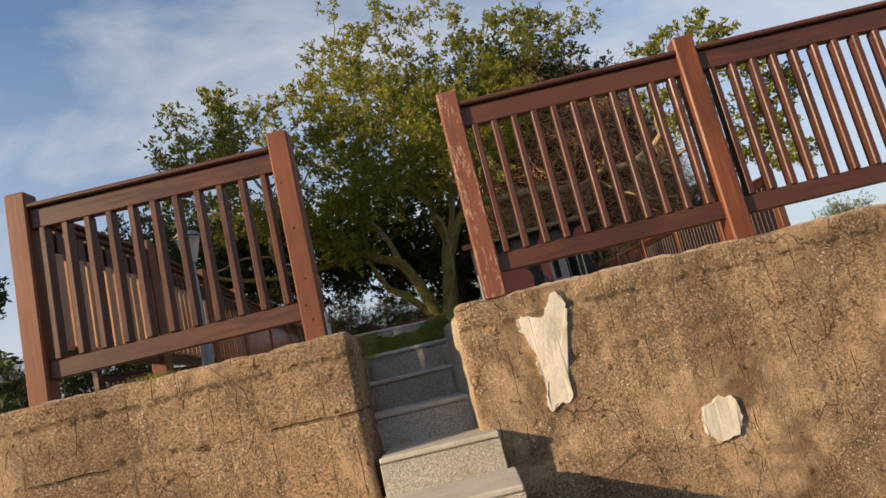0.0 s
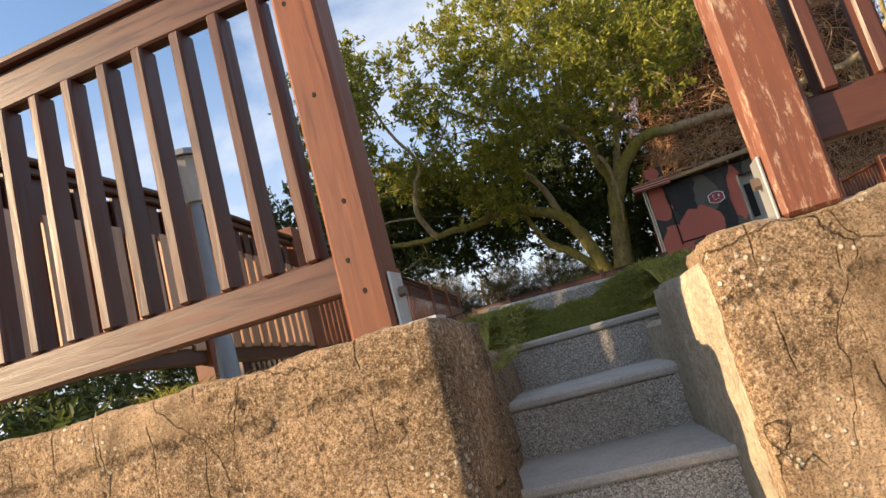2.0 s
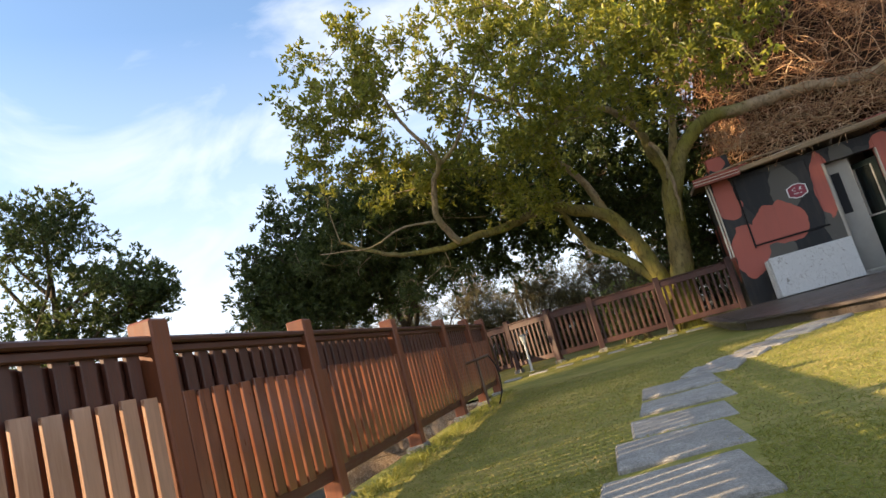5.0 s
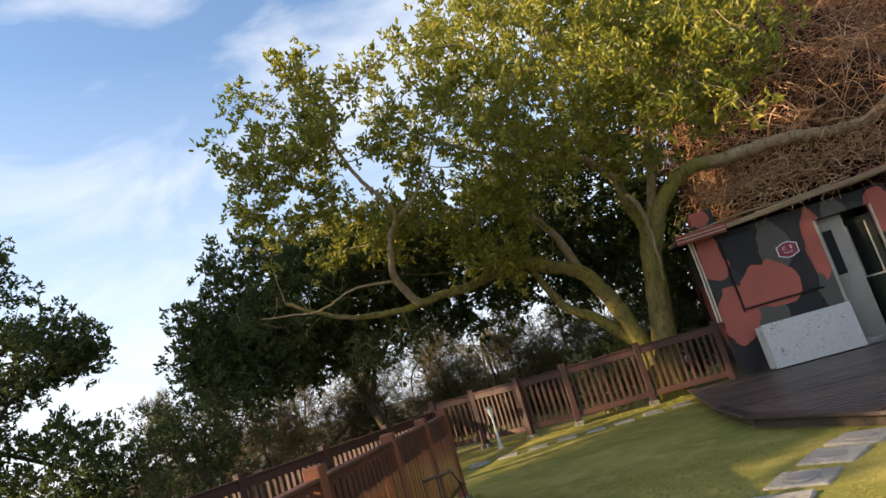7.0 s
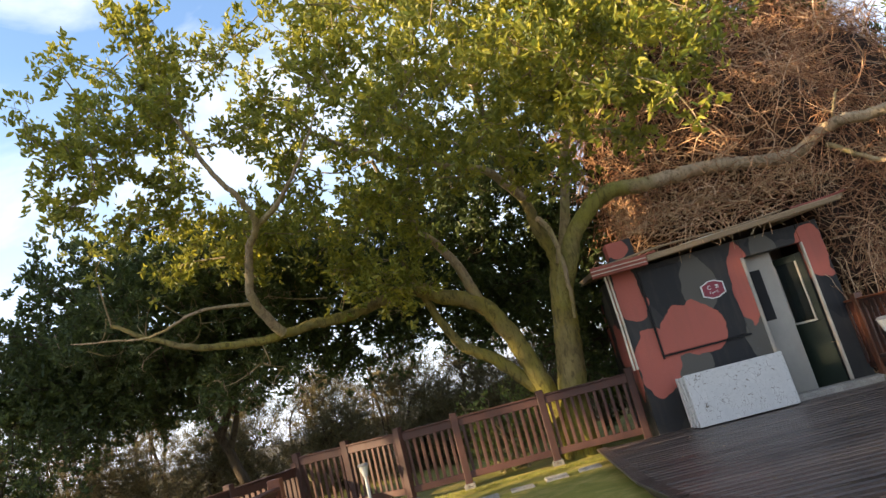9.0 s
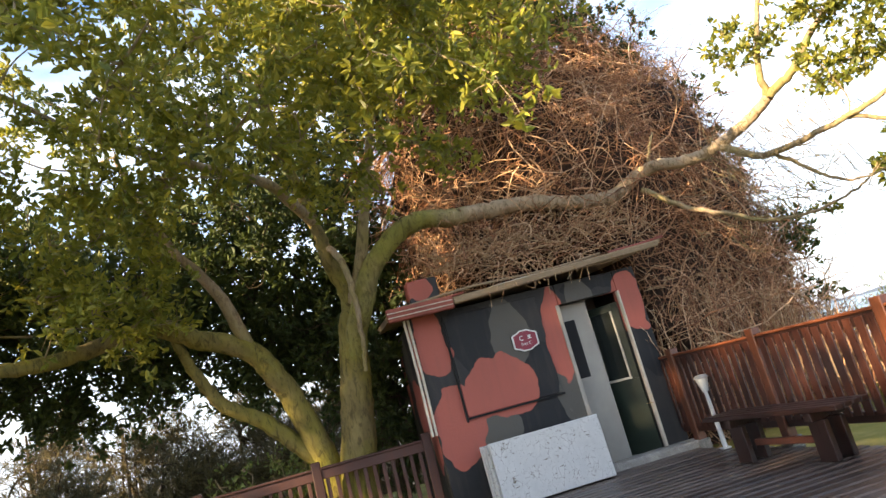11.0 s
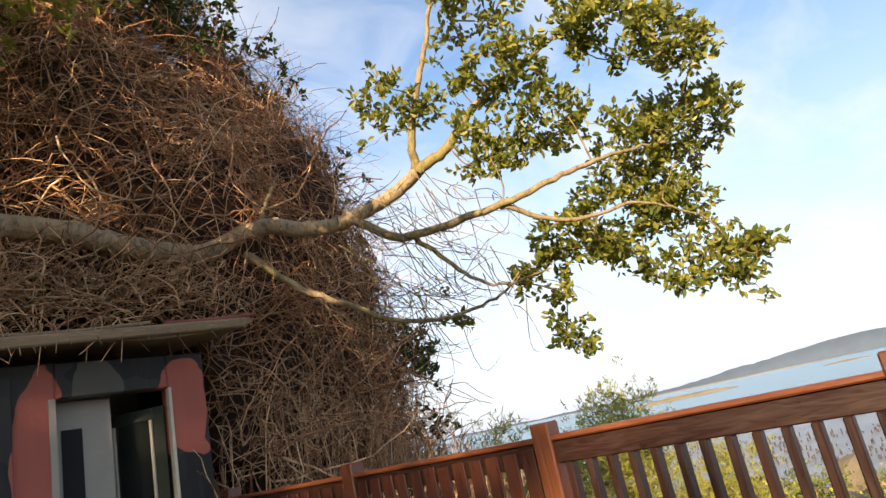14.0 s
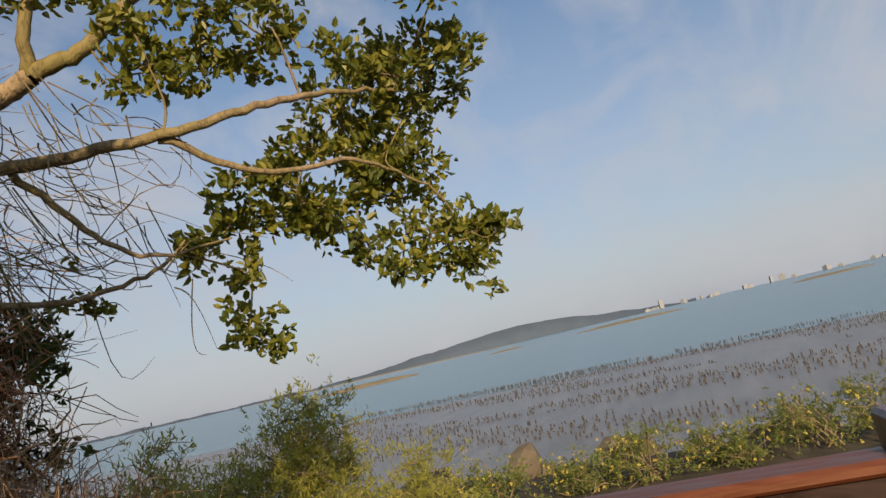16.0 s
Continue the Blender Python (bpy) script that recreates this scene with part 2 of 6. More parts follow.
def concrete(name, base, dark, scale=1.0, streak=True, grit=0.6):
    k = N(name, 0.9, 0, 0.2)
    p = k.world((1, 1, 1))
    big = k.noise(p, 1.3 * scale, 6, 0.65, 0.6)
    mid = k.noise(p, 6.0 * scale, 9, 0.72)
    fine = k.noise(p, 60 * scale, 6, 0.8)
    c = k.mix(k.range(mid, 0.36, 0.64), tuple(v * 0.75 for v in dark), base)
    c = k.mix(k.range(big, 0.45, 0.68, 0, 0.8), c, tuple(v * 0.5 for v in base))
    h = k.math("ADD", k.math("MULTIPLY", mid, 1.0), k.math("MULTIPLY", fine, 0.3))
    if streak:
        st = k.noise(k.world((11, 11, 0.45)), 1.3, 7, 0.75)
        c = k.mix(k.range(st, 0.48, 0.66, 0, 0.75), c, tuple(v * 0.3 for v in base))
        pit = k.noise(p, 3.1, 9, 0.8)
        hole = k.range(pit, 0.59, 0.66)
        c = k.mix(k.math("MULTIPLY", hole, 0.75), c, tuple(v * 0.22 for v in base))
        wx = k.t.nodes.new("ShaderNodeVectorMath")
        wx.operation = "ADD"
        off = k.t.nodes.new("ShaderNodeTexNoise")
        off.inputs["Scale"].default_value, off.inputs["Detail"].default_value = 3.4, 9
        k.L(p, off.inputs["Vector"])
        sc = k.t.nodes.new("ShaderNodeVectorMath")
        sc.operation = "SCALE"
        sc.inputs["Scale"].default_value = 0.5
        k.L(off.outputs["Color"], sc.inputs[0])
        k.L(k.world((2.6, 2.6, 0.8)), wx.inputs[0])
        k.L(sc.outputs[0], wx.inputs[1])
        cr = k.voronoi(wx.outputs[0], 1.5, "DISTANCE_TO_EDGE")
        crack = k.math("MULTIPLY", k.range(cr, 0.010, 0.003), k.range(k.noise(p, 1.9, 3), 0.5, 0.6))
        c = k.mix(k.math("MULTIPLY", crack, 0.8), c, tuple(v * 0.12 for v in base))
        h = k.math("SUBTRACT", h, k.math("ADD", k.math("MULTIPLY", hole, 0.9), k.math("MULTIPLY", crack, 1.2)))
    sp = k.voronoi(p, 70 * scale)
    grains = k.math("MULTIPLY", k.range(sp, 0.18, 0.3, 1.0, 0.0), k.range(k.noise(p, 8 * scale, 3), 0.5, 0.62))
    c = k.mix(k.math("MULTIPLY", grains, grit), c, tuple(min(1, v * 1.5) for v in base))
    c = k.mix(k.range(fine, 0.38, 0.56, 0.75, 0.0), c, tuple(v * 0.35 for v in dark))
    gr = k.voronoi(p, 150 * scale)
    c = k.mix(k.range(gr, 0.1, 0.6, 0.0, 0.28), c, tuple(v * 0.4 for v in dark))
    h = k.math("SUBTRACT", h, k.math("MULTIPLY", gr, 0.22))
    k.color(c)
    h = k.math("ADD", h, k.math("MULTIPLY", grains, 0.35))
    k.bump(h, 1.0, 0.03 if streak else 0.012)
    return k.m


def board_marked():
    """Old concrete cast against boards: joints, cracks, dark weathering, chips of aggregate, paler repairs."""
    k = N("rough_concrete", 0.92, 0, 0.15)
    p = k.world()
    sep = k.t.nodes.new("ShaderNodeSeparateXYZ")
    k.L(p, sep.inputs[0])
    base, pale, dark = (0.555, 0.365, 0.215), (0.63, 0.45, 0.29), (0.155, 0.1, 0.056)
    grain = k.noise(p, 75, 6, 0.75)
    mid = k.noise(p, 9, 8, 0.7, 0.4)
    big = k.noise(p, 1.5, 7, 0.68, 0.8)
    rep = k.noise(p, 1.15, 5, 0.55, 0.5)
    repair = k.range(rep, 0.53, 0.57)
    rough_part = k.math("SUBTRACT", 1.0, repair)
    c = k.mix(k.range(mid, 0.35, 0.65), tuple(v * 0.72 for v in base), base)
    c = k.mix(k.math("MULTIPLY", repair, 0.75), c, pale)
    weather = k.math("MULTIPLY", k.range(big, 0.44, 0.57), k.range(mid, 0.3, 0.55, 0.35, 1.0))
    c = k.mix(k.math("MULTIPLY", weather, 0.85), c, dark)
    streak = k.noise(k.world((9, 9, 0.5)), 1.4, 7, 0.72)
    c = k.mix(k.range(streak, 0.52, 0.70, 0, 0.6), c, dark)
    c = k.mix(k.math("MULTIPLY", k.range(grain, 0.52, 0.40, 0.0, 0.8), k.range(rough_part, 0, 1, 0.35, 1.0)), c, tuple(v * 0.55 for v in dark))
    c = k.mix(k.math("MULTIPLY", k.range(grain, 0.56, 0.66, 0.0, 0.7), rough_part), c, (0.76, 0.66, 0.5))
    grit = k.noise(p, 230, 3, 0.7)
    c = k.mix(k.range(grit, 0.5, 0.36, 0.0, 0.75), c, tuple(v * 0.5 for v in dark))
    c = k.mix(k.math("MULTIPLY", k.range(grit, 0.54, 0.66, 0.0, 0.6), rough_part), c, (0.74, 0.6, 0.43))
    # patchy paler tone along the coping
    pale_top = k.math("MULTIPLY", k.range(k.math("ADD", sep.outputs[2], k.math("MULTIPLY", big, 0.1)), 1.835, 1.86), k.range(k.noise(p, 7, 8, 0.7), 0.4, 0.5, 0.25, 1.0))
    c = k.mix(k.math("MULTIPLY", pale_top, 0.75), c, (0.74, 0.63, 0.47))
    # stones in the mix
    vo = k.voronoi(p, 46)
    chips = k.math("MULTIPLY", k.range(vo, 0.3, 0.2), k.range(k.noise(p, 5, 4), 0.54, 0.6))
    c = k.mix(k.math("MULTIPLY", chips, 0.7), c, (0.8, 0.72, 0.58))
    # joints between boards and between lifts
    wob = k.math("MULTIPLY", k.math("SUBTRACT", k.noise(p, 4.0, 5, 0.6), 0.5), 0.05)
    fx = k.math("ABSOLUTE", k.math("SUBTRACT", k.math("FRACT", k.math("MULTIPLY", k.math("ADD", sep.outputs[0], wob), 7.3)), 0.5))
    vline = k.math("MULTIPLY", k.range(fx, 0.022, 0.006, 0.0, 0.7), k.range(k.noise(k.world((3.4, 3.4, 2.6)), 2.2, 5), 0.52, 0.6))
    zz = k.math("ABSOLUTE", k.math("SUBTRACT", k.math("ADD", sep.outputs[2], wob), 1.395))
    hline = k.math("MULTIPLY", k.range(zz, 0.008, 0.003, 0.0, 0.85), k.math("MULTIPLY", k.range(k.noise(p, 5.0, 5), 0.42, 0.5), k.range(sep.outputs[0], 0.0, -0.3)))
    zb = k.math("ABSOLUTE", k.math("SUBTRACT", k.math("ADD", sep.outputs[2], k.math("MULTIPLY", wob, 1.6)), 1.665))
    band = k.math("MULTIPLY", k.range(zb, 0.018, 0.004, 0.0, 0.6), k.range(k.noise(p, 13, 6, 0.7), 0.46, 0.56))
    cw = k.t.nodes.new("ShaderNodeTexNoise")
    cw.inputs["Scale"].default_value, cw.inputs["Detail"].default_value = 3.4, 9
    k.L(p, cw.inputs["Vector"])
    sc = k.t.nodes.new("ShaderNodeVectorMath")
    sc.operation = "SCALE"
    sc.inputs["Scale"].default_value = 0.55
    k.L(cw.outputs["Color"], sc.inputs[0])
    ad = k.t.nodes.new("ShaderNodeVectorMath")
    ad.operation = "ADD"
    k.L(k.world((2.6, 2.6, 1.2)), ad.inputs[0])
    k.L(sc.outputs[0], ad.inputs[1])
    crack = k.math("MULTIPLY", k.range(k.voronoi(ad.outputs[0], 1.7, "DISTANCE_TO_EDGE"), 0.008, 0.002, 0.0, 0.8), k.range(k.noise(p, 1.9, 3), 0.5, 0.56))
    pits = k.range(k.noise(p, 17, 7, 0.7), 0.63, 0.68)
    dents = k.math("MAXIMUM", k.math("MAXIMUM", vline, hline), k.math("MAXIMUM", crack, k.math("MAXIMUM", band, pits)))
    c = k.mix(k.math("MULTIPLY", dents, 0.8), c, (0.07, 0.05, 0.03))
    k.color(c)
    h = k.math("ADD", k.math("MULTIPLY", mid, 0.8), k.math("MULTIPLY", grain, 0.45))
    h = k.math("ADD", h, k.math("MULTIPLY", chips, 0.25))
    h = k.math("SUBTRACT", h, k.math("MULTIPLY", dents, 0.8))
    k.bump(h, 1.0, 0.03)
    return k.m


WALLCON = board_marked()
STEPCON = concrete("granite_step", (0.7, 0.66, 0.59), (0.46, 0.43, 0.38), 2.2, False, 0.8)


def granite(name, chips):
    """Terrazzo of grey, white and dark chips, coarser on the risers than on the worn treads."""
    k = N(name, 0.8, 0, 0.3)
    p = k.world()
    v = k.t.nodes.new("ShaderNodeTexVoronoi")
    v.inputs["Scale"].default_value = 330
    k.L(p, v.inputs["Vector"])
    sp = k.t.nodes.new("ShaderNodeSeparateColor")
    k.L(v.outputs["Color"], sp.inputs[0])
    chip = k.ramp(sp.outputs[0], [(0.0, (0.1, 0.09, 0.076)), (0.35, (0.31, 0.28, 0.24)), (0.75, (0.5, 0.46, 0.4)), (1.0, (0.78, 0.74, 0.66))])
    worn = k.mix(k.range(k.noise(p, 5, 7, 0.65), 0.35, 0.65), (0.4, 0.37, 0.32), (0.53, 0.49, 0.43))
    c = k.mix(chips, worn, chip)
    c = k.mix(k.range(k.noise(p, 2.2, 6, 0.6), 0.5, 0.7, 0, 0.45), c, (0.25, 0.21, 0.155))
    k.color(c)
    k.bump(k.math("ADD", sp.outputs[1], k.noise(p, 60, 5, 0.7)), 0.35 + 0.4 * chips, 0.006)
    return k.m


GRANITE, TREADCON = granite("granite_chip_riser", 0.9), granite("worn_granite_tread", 0.25)
SLABCON = concrete("slab_concrete", (0.62, 0.57, 0.49), (0.48, 0.44, 0.375), 1.5, False, 0.4)


def filler():
    k = N("white_filler", 0.8, 0, 0.25)
    p = k.world()
    n, f = k.noise(p, 9, 7, 0.6), k.noise(p, 60, 5, 0.7)
    c = k.mix(k.range(n, 0.35, 0.65), (0.56, 0.5, 0.41), (0.71, 0.65, 0.56))
    c = k.mix(k.range(f, 0.62, 0.7, 0, 0.35), c, (0.45, 0.37, 0.27))
    k.color(c)
    k.bump(k.math("ADD", n, k.math("MULTIPLY", f, 0.15)), 0.6, 0.02)
    return k.m


PLASTER = filler()
FOOTING = concrete("pale_footing", (0.6, 0.57, 0.5), (0.42, 0.4, 0.36), 2.0)


def simple(name, c, rough=0.6, metal=0.0, vary=0.25, scale=8.0, bump=0.15):
    k = N(name, rough, metal)
    n = k.noise(k.world(), scale, 6, 0.6)
    k.color(k.mix(k.range(n, 0.3, 0.7, 0, vary * 2), c, tuple(v * 0.55 for v in c)))
    k.bump(k.noise(k.world(), scale * 9, 4), bump, 0.004)
    return k.m


def grass_mat(name, a, b, dry):
    k = N(name, 0.75, 0, 0.2)
    p = k.world()
    c = k.mix(k.range(k.noise(p, 0.8, 5), 0.35, 0.65), a, b)
    c = k.mix(k.range(k.noise(p, 3.0, 8, 0.7), 0.48, 0.68, 0, 0.7), c, dry)
    c = k.mix(k.range(k.noise(k.world((30, 90, 30)), 2.0, 4), 0.35, 0.7, 0.45, 0.0), c, tuple(v * 0.3 for v in a))
    k.color(c)
    k.bump(k.noise(p, 90, 4, 0.7), 0.5, 0.02)
    return k.m


LAWN = grass_mat("lawn_turf", (0.225, 0.225, 0.045), (0.4, 0.345, 0.08), (0.62, 0.465, 0.165))


def leaf_mat(name, a, b, trans=0.3, rough=0.45):
    k = N(name, rough, 0, 0.5)
    r = k.island()
    c = k.ramp(r, [(0.0, a), (0.75, tuple((u + v) / 2 for u, v in zip(a, b))), (1.0, b)])
    k.color(c)
    tr = k.t.nodes.new("ShaderNodeBsdfTranslucent")
    k.L(k.mix(0.5, c, b), tr.inputs[0])
    mx = k.t.nodes.new("ShaderNodeMixShader")
    mx.inputs[0].default_value = trans
    out = k.t.nodes["Material Output"]
    k.L(k.b.outputs[0], mx.inputs[1])
    k.L(tr.outputs[0], mx.inputs[2])
    k.L(mx.outputs[0], out.inputs[0])
    return k.m


FICUS = leaf_mat("ficus_leaf", (0.082, 0.128, 0.02), (0.45, 0.41, 0.055), 0.5)
SEALEAF = leaf_mat("sea_side_leaf", (0.07, 0.11, 0.018), (0.36, 0.33, 0.05), 0.38)
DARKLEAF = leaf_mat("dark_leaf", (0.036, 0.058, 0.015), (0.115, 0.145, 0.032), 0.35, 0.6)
PINE = leaf_mat("casuarina_needle", (0.08, 0.078, 0.03), (0.2, 0.155, 0.065), 0.25, 0.7)
BUSHLEAF = leaf_mat("bush_leaf", (0.1, 0.15, 0.03), (0.28, 0.29, 0.07))
GRASSBLADE = leaf_mat("grass_blade", (0.17, 0.2, 0.03), (0.42, 0.37, 0.08), 0.4, 0.6)


def bark(name, a, b, moss, bare=None):
    k = N(name, 0.85, 0, 0.2)
    p = k.world()
    n = k.noise(k.world((1, 1, 0.5)), 7, 8, 0.65)
    c = k.mix(k.range(n, 0.3, 0.7), a, b)
    c = k.mix(k.range(k.noise(p, 1.3, 5), 0.4, 0.65, 0, 0.8), c, moss)
    if bare:
        sp = k.t.nodes.new("ShaderNodeSeparateXYZ")
        k.L(p, sp.inputs[0])
        edge = k.math("ADD", sp.outputs[0], k.math("MULTIPLY", k.noise(p, 3.0, 4), 1.2))
        c = k.mix(k.range(edge, 2.0, 2.8), c, k.mix(k.range(n, 0.3, 0.7), bare, tuple(v * 1.7 for v in bare)))
    c = k.mix(k.range(k.noise(k.world((3, 3, 1)), 5, 8, 0.75, 0.8), 0.5, 0.62, 0, 0.65), c, tuple(v * 0.4 for v in a))
    k.color(c)
    k.bump(k.math("ADD", n, k.math("MULTIPLY", k.noise(k.world((1, 1, 0.6)), 30, 6, 0.7), 0.35)), 0.9, 0.045)
    return k.m


BARK = bark("mossy_bark", (0.11, 0.088, 0.036), (0.25, 0.195, 0.08), (0.25, 0.22, 0.032))
LIMBBARK = bark("limb_bark", (0.13, 0.11, 0.045), (0.32, 0.26, 0.11), (0.26, 0.25, 0.045), (0.31, 0.235, 0.15))
DARKBARK = bark("dark_bark", (0.05, 0.038, 0.026), (0.12, 0.09, 0.06), (0.08, 0.06, 0.03))
GREYBARK = bark("pale_bark", (0.22, 0.165, 0.1), (0.42, 0.32, 0.21), (0.27, 0.23, 0.08))
VINE = bark("dry_vine", (0.24, 0.115, 0.06), (0.62, 0.37, 0.2), (0.33, 0.16, 0.08))
STRAW = bark("straw_vine", (0.34, 0.21, 0.11), (0.66, 0.47, 0.28), (0.44, 0.28, 0.15))


def mixed_stems():
    k = N("mixed_dry_stems", 0.8, 0, 0.25)
    c = k.ramp(k.island(), [(0.0, (0.13, 0.055, 0.032)), (0.4, (0.4, 0.2, 0.105)), (0.8, (0.7, 0.42, 0.23)), (1.0, (0.84, 0.62, 0.4))])
    c = k.mix(k.range(k.noise(k.world(), 14, 5), 0.4, 0.7, 0, 0.5), c, (0.12, 0.06, 0.035))
    k.color(c)
    return k.m


DRYVINE = mixed_stems()
# near-black brown that paints the shade between the vine stems
VINESHADE = bark("vine_gap_shade", (0.03, 0.017, 0.011), (0.06, 0.034, 0.02), (0.04, 0.022, 0.014))

# ---------------------------------------------------------------- ground, sea, terrace
LOW, LAWN_Z, DECK_Z, SEA_Z = 0.2, 1.86, 2.0, -2.1


def smooth01(a, b, x):
    s = min(1.0, max(0.0, (x - a) / (b - a)))
    return s * s * (3 - 2 * s)


def ground_height(x, y):
    h = LOW
    shore = smooth01(19.0, 27.0, x)
    h += (SEA_Z + 0.05 - LOW) * shore
    h += -0.55 * smooth01(70, 150, x)
    if x > 6:
        h += 0.12 * noise.noise(Vector((x * 0.3, y * 0.3, 0))) * (1 - smooth01(20, 40, x))
    return h


def graded(a, b, near0, near1, step, grow=1.35):
    out = list(np.arange(near0, near1 + 1e-6, step))
    d = step
    while out[-1] < b:
        d *= grow
        out.append(min(b, out[-1] + d))
    d = step
    while out[0] > a:
        d *= grow
        out.insert(0, max(a, out[0] - d))
    return out


def build_ground():
    xs, ys = graded(-4000, 4000, -8, 40, 1.0), graded(-4000, 4000, -8, 40, 1.0)
    V = [(x, y, ground_height(x, y)) for y in ys for x in xs]
    n = len(xs)
    F = [(j * n + i, j * n + i + 1, (j + 1) * n + i + 1, (j + 1) * n + i) for j in range(len(ys) - 1) for i in range(n - 1)]
    k = N("earth_and_mud", 0.8, 0, 0.4)
    g = k.t.nodes.new("ShaderNodeNewGeometry")
    sep = k.t.nodes.new("ShaderNodeSeparateXYZ")
    k.L(g.outputs["Position"], sep.inputs[0])
    p = k.world()
    dirt = k.mix(k.range(k.noise(p, 1.5, 8, 0.65), 0.35, 0.65), (0.1, 0.08, 0.05), (0.05, 0.043, 0.026))
    mud = k.mix(k.range(k.noise(k.world((0.06, 0.3, 1)), 2.0, 7, 0.6), 0.35, 0.65), (0.13, 0.122, 0.117), (0.21, 0.2, 0.192))
    wet = k.range(sep.outputs[2], SEA_Z + 0.35, SEA_Z + 0.12)
    k.color(k.mix(wet, dirt, mud))
    k.rough(k.range(wet, 0, 1, 0.9, 0.3))
    k.bump(k.noise(p, 3, 8, 0.7), 0.6, 0.08)
    ob = new("ground", mesh_np("ground", np.array(V), np.array(F), k.m))
    tagged(ob, "bare earth running down to grey tidal mud", "ground", kind="structure")
    # sea
    k = N("sea_water", 0.22, 0, 0.5)
    n1 = k.noise(k.world((0.02, 0.09, 1)), 2.0, 6, 0.6)
    k.color(k.mix(k.range(n1, 0.35, 0.65), (0.02, 0.1, 0.15), (0.04, 0.15, 0.205)))
    k.bump(k.noise(k.world((0.5, 1.6, 1)), 1.4, 5, 0.6), 0.35, 0.12)
    bm = bmesh.new()
    q = [bm.verts.new(c) for c in ((30, -4200, SEA_Z), (4300, -4200, SEA_Z), (4300, 4300, SEA_Z), (30, 4300, SEA_Z))]
    bm.faces.new(q)
    tagged(part("water", bm, k.m), "calm blue-green sea at low tide", "sea", kind="structure")


build_ground()

LF_X = lambda y: -2.22 - 0.105 * max(0.0, y - 5.0)       # line of the long side fence
LF_END = 13.4


def tf(a, b):
    """Pose at a whose x axis runs to b, and the distance."""
    d = Vector((b[0] - a[0], b[1] - a[1], 0))
    return Matrix.Translation(a) @ Matrix.Rotation(math.atan2(d.y, d.x), 4, "Z"), d.length


def edge_drop(x, y):
    """The lawn dips towards the steps on either side of them."""
    if y > 4.88 or not -1.2 < x < 0.6:
        return 0.0
    fade = 1 - smooth01(4.4, 4.88, y)
    if x > -0.3:
        return 0.1 * fade * smooth01(4.05, 4.25, y) * (1 - smooth01(0.0, 0.34, x - 0.1 + 0.14 * (y - 3.43)))
    return 0.14 * fade * smooth01(3.8, 4.0, y) * (1 - smooth01(0.0, 0.3, -0.64 - 0.087 * (y - 3.4) - x))


def turf_height(x, y):
    """The shaggy turf behind the top step, heaped up at either end."""
    z = 1.69 + 0.11 * smooth01(4.73, 5.05, y)
    z += 0.08 * smooth01(-0.36, -0.1, x) * smooth01(4.72, 4.95, y)
    z += 0.06 * smooth01(-0.58, -0.72, x) * smooth01(4.72, 4.9, y) if x < -0.58 else 0.0
    return z + 0.03 * noise.noise(Vector((x * 7, y * 7, 0))) + 0.015 * noise.noise(Vector((x * 23, y * 23, 2)))


def lawn_height(x, y):
    return LAWN_Z + 0.015 * noise.noise(Vector((x * 1.3, y * 1.3, 2))) - 0.1 * (1 - smooth01(3.6, 5.0, y)) - edge_drop(x, y)


